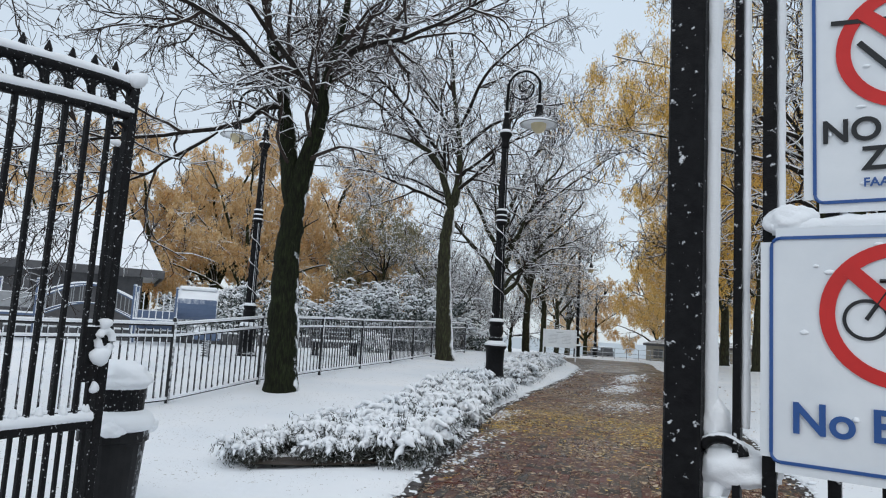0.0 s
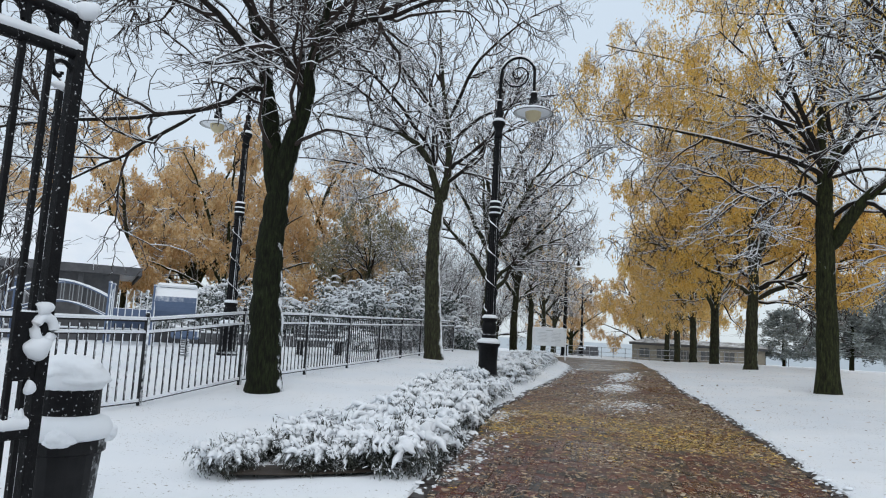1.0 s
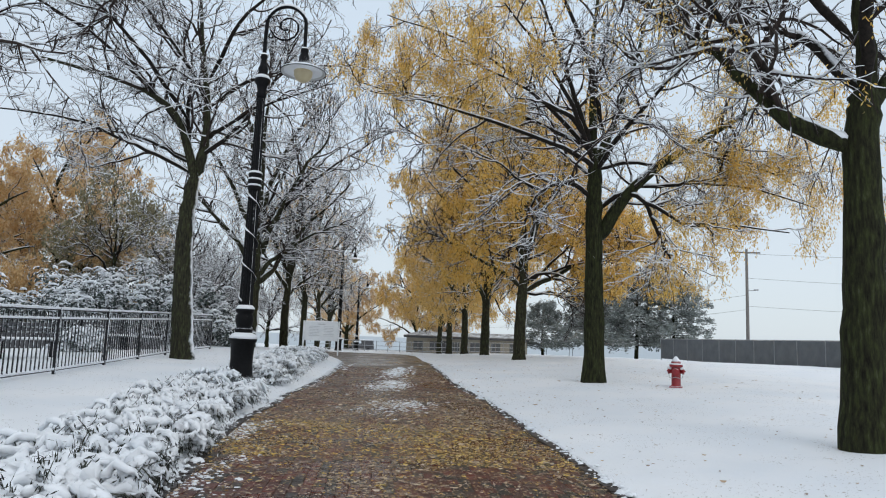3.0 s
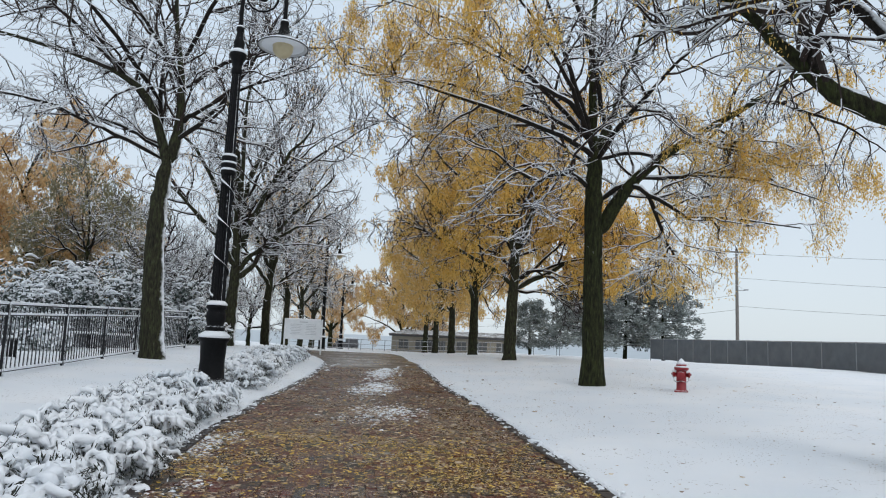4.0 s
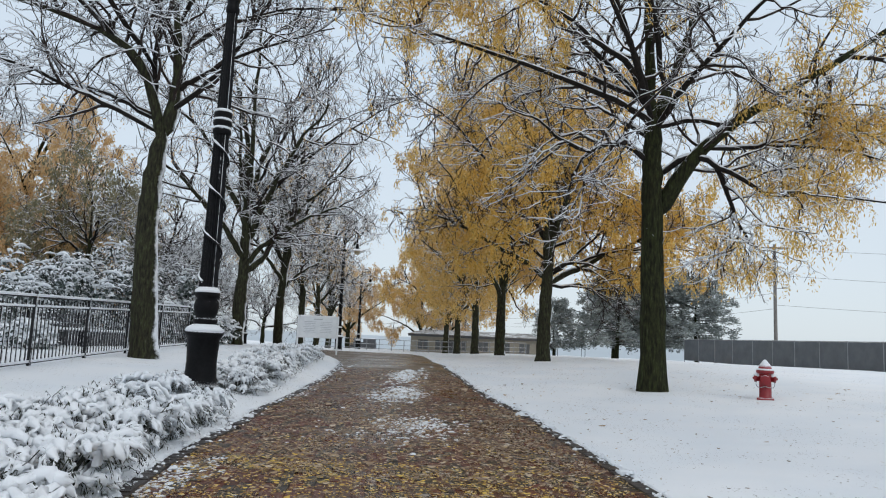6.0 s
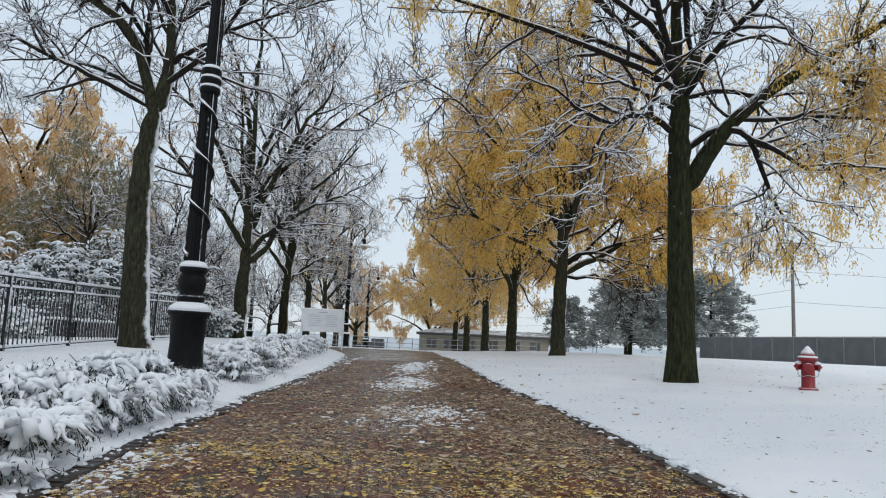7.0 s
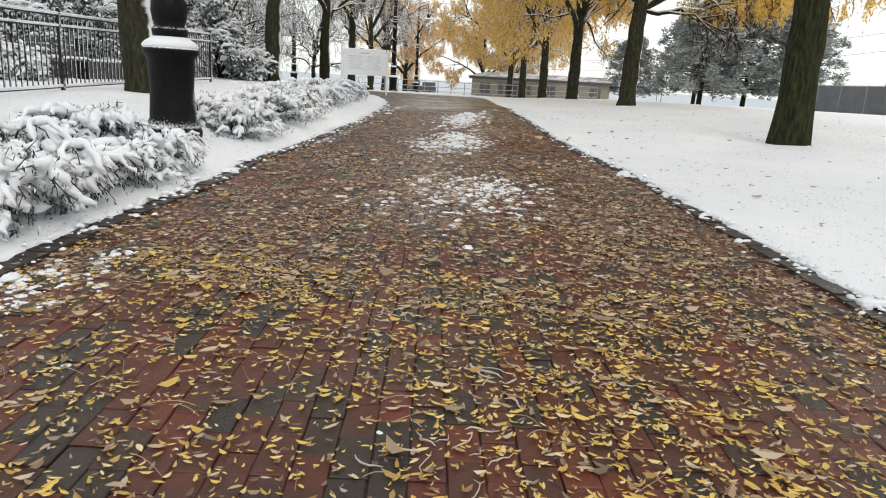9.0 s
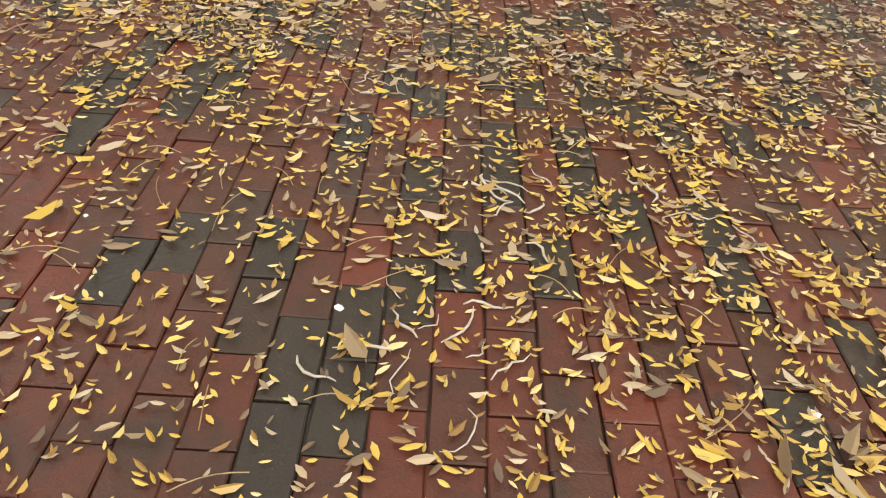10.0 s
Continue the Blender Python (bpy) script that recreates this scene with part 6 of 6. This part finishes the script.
def retaining_wall():
    w = empty("timber_kerb", -16, 22, 0)
    tagged(w, "low dark timber wall round the play area, capped with snow", "wall")
    a, b = np.array((-24.0, 16.5)), np.array((-12.3, 27.0))
    ang = math.degrees(math.atan2(b[1] - a[1], b[0] - a[0]))
    for i in range(9):
        c = a + (b - a) * (i + 0.5) / 9
        L = np.linalg.norm(b - a) / 9 - 0.05
        z = on_land(*c)
        part("beam", boxed(c[0] + 16, c[1] - 22, z + 0.2, L, 0.22, 0.42, 0.02, ang), M_darkwall, w)
        part("snow_strip", boxed(c[0] + 16, c[1] - 22, z + 0.44, L, 0.24, 0.07, 0.03, ang), M_snow, w)


retaining_wall()


def park_bench(x, y, turn):
    b = empty("park_bench", x, y, on_land(x, y), turn)
    tagged(b, "dark slatted park bench with snow on its seat", "bench", "benches in the play area")
    for i in range(4):
        part("slat", boxed(0, -0.18 + 0.12 * i, 0.45, 1.6, 0.09, 0.035, 0.006), M_darkwall, b)
    for i in range(3):
        part("slat", boxed(0, 0.25 + 0.02 * i, 0.6 + 0.13 * i, 1.6, 0.035, 0.09, 0.006), M_darkwall, b)
    for s in (-0.7, 0.7):
        part("leg", boxed(s, 0, 0.22, 0.06, 0.45, 0.44, 0.006), M_iron, b)
        part("back_support", boxed(s, 0.27, 0.68, 0.05, 0.04, 0.55), M_iron, b)
    part("snow_layer", boxed(0, 0, 0.5, 1.55, 0.44, 0.07, 0.025), M_snow, b)


park_bench(-12.4, 20.0, 60)
park_bench(-13.2, 25.0, 60)


def spring_rider(x, y):
    r = empty("spring_rider", x, y, on_land(x, y), 30)
    tagged(r, "blue spring rider capped with snow", "playground")
    coil = [(0.12 * math.cos(1.1 * i), 0.12 * math.sin(1.1 * i), 0.012 * i) for i in range(38)]
    tube_part("spring", coil, 0.018, 5, M_grey, r)
    part("seat", boxed(0, 0, 0.6, 0.75, 0.2, 0.28, 0.06), M_playblue, r)
    part("handle", boxed(0.2, 0, 0.82, 0.04, 0.4, 0.04), M_grey, r)
    part("snow_layer", boxed(0, 0, 0.77, 0.6, 0.2, 0.08, 0.03), M_snow, r)


spring_rider(-13.9, 15.6)


# ---- paving, slush and fallen leaves ----
HEAD = radians(9.5)
AXIS, CROSS = np.array((-math.sin(HEAD), math.cos(HEAD))), np.array((math.cos(HEAD), math.sin(HEAD)))
ORIGIN = np.array((-2.0, 12.0))


def brick_block(l=0.209, w=0.102, h=0.05, e=0.0035):
    V = []
    for z, d in ((-h, 0.0), (-e, 0.0), (0.0, e)):
        for sx, sy in ((-1, -1), (1, -1), (1, 1), (-1, 1)):
            V.append((sx * (w / 2 - d), sy * (l / 2 - d), z))
    F = [(8, 9, 10, 11)]
    for b in (0, 4):
        for i in range(4):
            j = (i + 1) % 4
            F.append((b + i, b + j, b + 4 + j, b + 4 + i))
    return np.array(V), np.array(F)


BV, BF = brick_block()
brick_me = flat_mesh("brick", BV, BF, M_brick)
brng = np.random.default_rng(77)
run_v, run_f, count, near = [], [], 0, 0
for i in range(-40, 41):
    for j in range(-76, 84):
        c = ORIGIN + CROSS * (0.1045 * i) + AXIS * (0.2115 * (j + 0.5 * (i % 2)))
        x, y = float(c[0]) + brng.uniform(-0.0015, 0.0015), float(c[1]) + brng.uniform(-0.002, 0.002)
        if not -3.0 < y < BRICK_END:
            continue
        if x < edge_at(LEFT_EDGE, y) - 0.08 or x > edge_at(RIGHT_EDGE, y) + 0.08:
            continue
        z = float(rise(y)) + brng.uniform(-0.0025, 0.0025)
        tilt = brng.uniform(-0.6, 0.6, 2)
        m = pose(x, y, z, tilt[0], tilt[1], math.degrees(HEAD) + brng.uniform(-1.3, 1.3))
        if -3.2 < x < -0.75 and 11.3 < y < 13.55 and near < 300:
            near += 1
            ob = part("brick", brick_me, M_brick, path)
            ob.matrix_basis = m
        else:
            a = np.array(m)
            run_v.append(BV @ a[:3, :3].T + a[:3, 3])
            run_f.append(BF + count)
            count += len(BV)
tagged(part("brick_run", flat_mesh("brick_run", np.concatenate(run_v), np.concatenate(run_f), M_brick_far), M_brick_far, path), kind="stuff")

# upright edging bricks, half under the snow
ev, ef, count = [], [], 0
for table, s in ((LEFT_EDGE, -1), (RIGHT_EDGE, 1)):
    for y in np.arange(3.0, 30.0, 0.105):
        x = float(edge_at(table, y)) + s * 0.01
        slope = float(edge_at(table, y + 0.3) - edge_at(table, y - 0.3)) / 0.6
        a = np.array(pose(x, y, float(rise(y)) + 0.022 + brng.uniform(-0.006, 0.006), 0, brng.uniform(-3, 3), 90 - math.degrees(math.atan(slope)) + brng.uniform(-2, 2)))
        ev.append(BV * (1, 0.62, 1) @ a[:3, :3].T + a[:3, 3])
        ef.append(BF + count)
        count += len(BV)
tagged(part("edging", flat_mesh("edging", np.concatenate(ev), np.concatenate(ef), M_edging), M_edging, path, "dark upright edging bricks"), kind="stuff")


def in_path(x, y):
    return (x > edge_at(LEFT_EDGE, y) + 0.02) & (x < edge_at(RIGHT_EDGE, y) - 0.02)


def scatter(rng, n, y0, y1, x0=-8.0, x1=1.5):
    x, y = rng.uniform(x0, x1, n), rng.uniform(y0, y1, n)
    k = in_path(x, y)
    return x[k], y[k]


def leaf_mesh(name, rng, x, y, length, spread=0.35, mat=None, height=None):
    n = len(x)
    a = rng.uniform(0, 2 * np.pi, n)
    L = length * rng.lognormal(0, spread, n)
    W = L * rng.uniform(0.20, 0.38, n)
    z = (height or rise)(*((x, y) if height else (y,))) + rng.uniform(0.003, 0.012, n)
    tx, ty = rng.normal(size=n) * 0.2, rng.normal(size=n) * 0.35
    curl = rng.uniform(-0.10, 0.45, n) ** 1
    out = []
    for u, v, up in ((-0.5, 0, 1.0), (-0.18, 0.5, 0.35), (0.2, 0.46, 0.35), (0.5, 0, 1.0), (0.2, -0.46, 0.35), (-0.18, -0.5, 0.35)):
        px, py = u * L, v * W
        out.append(np.stack([x + px * np.cos(a) - py * np.sin(a), y + px * np.sin(a) + py * np.cos(a), z + np.abs(px * tx) + np.abs(py * ty) + curl * L * up * abs(u)], axis=-1))
    V = np.stack(out, axis=1).reshape(-1, 3)
    b = np.arange(n)[:, None] * 6
    F = np.concatenate([b + np.array((0, 3, 2, 1)), b + np.array((0, 5, 4, 3))], axis=1).reshape(-1, 4)
    return flat_mesh(name, V, F, mat or M_fallen)


lrng = np.random.default_rng(5)


def drifts(bands):
    """Leaves that gather in drifts, thicker towards the lawn; bands of (from, to, number a square metre)."""
    xs, ys = [], []
    for y0, y1, per in bands:
        x, y = scatter(lrng, int(per * 9.5 * (y1 - y0) / 2.5), y0, y1)
        k = lrng.integers(1, 5, len(x))
        x, y = np.repeat(x, k) + lrng.normal(0, 0.022, k.sum()), np.repeat(y, k) + lrng.normal(0, 0.022, k.sum())
        keep = lrng.random(len(x)) < np.clip(0.62 + 0.4 * np.sin(2.3 * x + 0.9 * y) * np.sin(1.1 * y - 0.7 * x) + 0.06 * (x + 2.2), 0.48, 1)
        xs.append(x[keep])
        ys.append(y[keep])
    return np.concatenate(xs), np.concatenate(ys)


x, y = drifts(((2.5, 9.0, 50), (9.0, 10.6, 200), (10.6, 12.2, 1300), (12.2, 13.6, 1250), (13.6, 15.0, 330), (15.0, 18.0, 60), (18.0, 27.0, 30)))
tagged(new("fallen_leaves", leaf_mesh("fallen_leaves", lrng, x, y, 0.0265)), "small yellow leaflets scattered over the wet bricks", "leaves", kind="stuff")
x, y = drifts(((2.5, 9.0, 800), (9.0, 11.0, 800), (11.0, 13.0, 330), (13.0, 15.0, 1500), (15.0, 19.0, 1500), (19.0, 27.0, 850)))
tagged(new("leaf_litter", leaf_mesh("leaf_litter", lrng, x, y, 0.029, 0.4, M_litter)), "wet brown leaf litter trodden on the bricks", "leaves", kind="stuff")
x, y = scatter(lrng, 130, 9.5, 20)
tagged(new("broad_leaves", leaf_mesh("broad_leaves", lrng, x, y, 0.062, 0.25)), "larger curled yellow leaves among the litter", "leaves", kind="stuff")
# Brown lawn leaves, many of them standing in for shade in snow dents.
y = lrng.uniform(6, 30, 1900)
x = edge_at(RIGHT_EDGE, y) + 0.1 + lrng.random(1900) ** 1.2 * 9
tagged(new("lawn_leaves_and_dents", leaf_mesh("lawn_leaves_and_dents", lrng, x, y, 0.034, 0.45, M_litter, land)), "a few brown leaves half sunk in the lawn snow, others standing in for shaded dents", "leaves", kind="stuff")
x, y = scatter(lrng, 900, 9.5, 16)
P = []
for a, b in zip(x, y):
    t = lrng.uniform(0, 2 * math.pi)
    L = lrng.uniform(0.06, 0.17)
    k = lrng.uniform(-0.35, 0.35)
    z = float(rise(b)) + 0.006
    P.append([(a + L * (u - 0.5) * math.cos(t) - k * L * u * u * math.sin(t), b + L * (u - 0.5) * math.sin(t) + k * L * u * u * math.cos(t), z + 0.012 * math.sin(math.pi * u)) for u in np.linspace(0, 1, 6)])
P = np.array(P)
tagged(new("leaf_stems", flat_mesh("leaf_stems", *tube_arrays(P, np.full(P.shape[:2], 0.0014), 3), M_stem)), "thin brown leaf stalks lying on the bricks", "stalks", kind="stuff")

# pale wet stalks bent at sharp angles, and drifts of broad leaves
P, PR = [], []
for cx, cy, n in ((-1.86, 12.35, 9), (-1.95, 11.85, 12), (-2.3, 12.9, 6), (-1.4, 12.5, 6), (-1.7, 13.4, 8)):
    for i in range(n):
        a, t, L = lrng.normal(0, 0.09, 2), lrng.uniform(0, 2 * math.pi), lrng.uniform(0.02, 0.055)
        x, y = cx + a[0], cy + a[1]
        line = []
        for k in range(6):
            line.append((x, y, float(rise(y)) + 0.009 + 0.004 * math.sin(k * 1.3)))
            t += lrng.uniform(-0.9, 0.9)
            x, y = x + L * math.cos(t) * 0.6, y + L * math.sin(t) * 0.6
        P.append(line)
        PR.append(lrng.uniform(0.0016, 0.0042) * np.array((0.5, 0.9, 1.1, 1.0, 0.8, 0.3)))
tagged(new("broken_stalks", flat_mesh("broken_stalks", *tube_arrays(np.array(P), np.array(PR), 5), M_pale_stalk, True)), "pale wet broken stalks lying among the leaves", "stalks", kind="stuff")
x, y = [], []
for cx, cy, n in ((-2.75, 12.95, 12), (-1.15, 12.25, 16), (-1.2, 12.7, 7), (-2.6, 12.6, 4), (-2.6, 11.75, 7), (-2.2, 13.6, 14), (-1.0, 11.9, 9)):
    x.append(lrng.normal(cx, 0.05, n))
    y.append(lrng.normal(cy, 0.035, n))
tagged(new("leaf_clumps", leaf_mesh("leaf_clumps", lrng, np.concatenate(x), np.concatenate(y), 0.045, 0.3)), "little heaps of bright yellow leaves on the bricks", "leaves", kind="stuff")


def blobs(name, label, centres, sizes, mat, flat=0.45):
    """Many small rounded lumps, as one mesh."""
    rings, seg = 3, 6
    V0, F0 = [], []
    for i in range(rings + 1):
        t = 0.001 + (math.pi / 2 - 0.001) * i / rings
        for j in range(seg):
            V0.append((math.sin(t) * math.cos(2 * math.pi * j / seg), math.sin(t) * math.sin(2 * math.pi * j / seg), math.cos(t)))
    for i in range(rings):
        for j in range(seg):
            k = (j + 1) % seg
            F0.append((i * seg + j, (i + 1) * seg + j, (i + 1) * seg + k, i * seg + k))
    V0, F0 = np.array(V0), np.array(F0)
    rng = np.random.default_rng(len(centres))
    n = len(centres)
    V = V0[None] * (np.asarray(sizes)[:, None, None] * rng.uniform(0.6, 1.4, (n, 1, 3)) * np.array((1, 1, flat)))
    V = V * rng.uniform(0.75, 1.25, (n, len(V0), 1)) + np.asarray(centres)[:, None, :]
    F = (F0[None] + (np.arange(n) * len(V0))[:, None, None]).reshape(-1, 4)
    return tagged(new(name, flat_mesh(name, V.reshape(-1, 3), F, mat, True)), label, "snow", kind="stuff")


srng = np.random.default_rng(15)
cs, ss = [], []
for cx, cy, sx, sy, n, big in ((-2.35, 16.4, 0.34, 0.42, 340, 0.025), (-2.4, 15.3, 0.6, 0.5, 110, 0.022), (-3.1, 20.6, 0.24, 0.9, 400, 0.031), (-3.5, 25.2, 0.24, 1.2, 400, 0.038), (-2.8, 18.2, 0.5, 1.4, 110, 0.02),
                               (-4.0, 12.7, 0.13, 0.45, 300, 0.015), (-3.95, 12.0, 0.12, 0.35, 90, 0.014), (-4.9, 19.0, 0.10, 1.6, 260, 0.017), (-5.6, 23, 0.14, 2.2, 220, 0.035), (-3.35, 9.2, 0.10, 1.0, 240, 0.018), (-3.0, 7.6, 0.10, 0.8, 190, 0.018),
                               (-2.0, 12.0, 0.9, 0.9, 12, 0.009)):
    x, y = srng.normal(cx, sx, n), srng.normal(cy, sy, n)
    k = in_path(x, y)
    x, y = x[k], y[k]
    cs.append(np.stack([x, y, rise(y) - 0.002], axis=-1))
    ss.append(big * srng.lognormal(0, 0.35, len(x)))
blobs("slush", "broken patches of white slush on the path", np.concatenate(cs), np.concatenate(ss), M_snow, 0.35)

# crumbs of snow along the edges
cs, ss = [], []
for table, s in ((LEFT_EDGE, -1), (RIGHT_EDGE, 1)):
    y = srng.uniform(3, 30, 1000)
    o = srng.normal(0.03, 0.05, 1000)
    x = edge_at(table, y) + s * o
    cs.append(np.stack([x, y, rise(y) + np.clip(o, 0, 0.06) * 0.5 + 0.012], axis=-1))
    ss.append(0.017 * srng.lognormal(0, 0.45, 1000))
blobs("snow_crumbs", "crumbled snow along the brick edging", np.concatenate(cs), np.concatenate(ss), M_snow, 0.6)
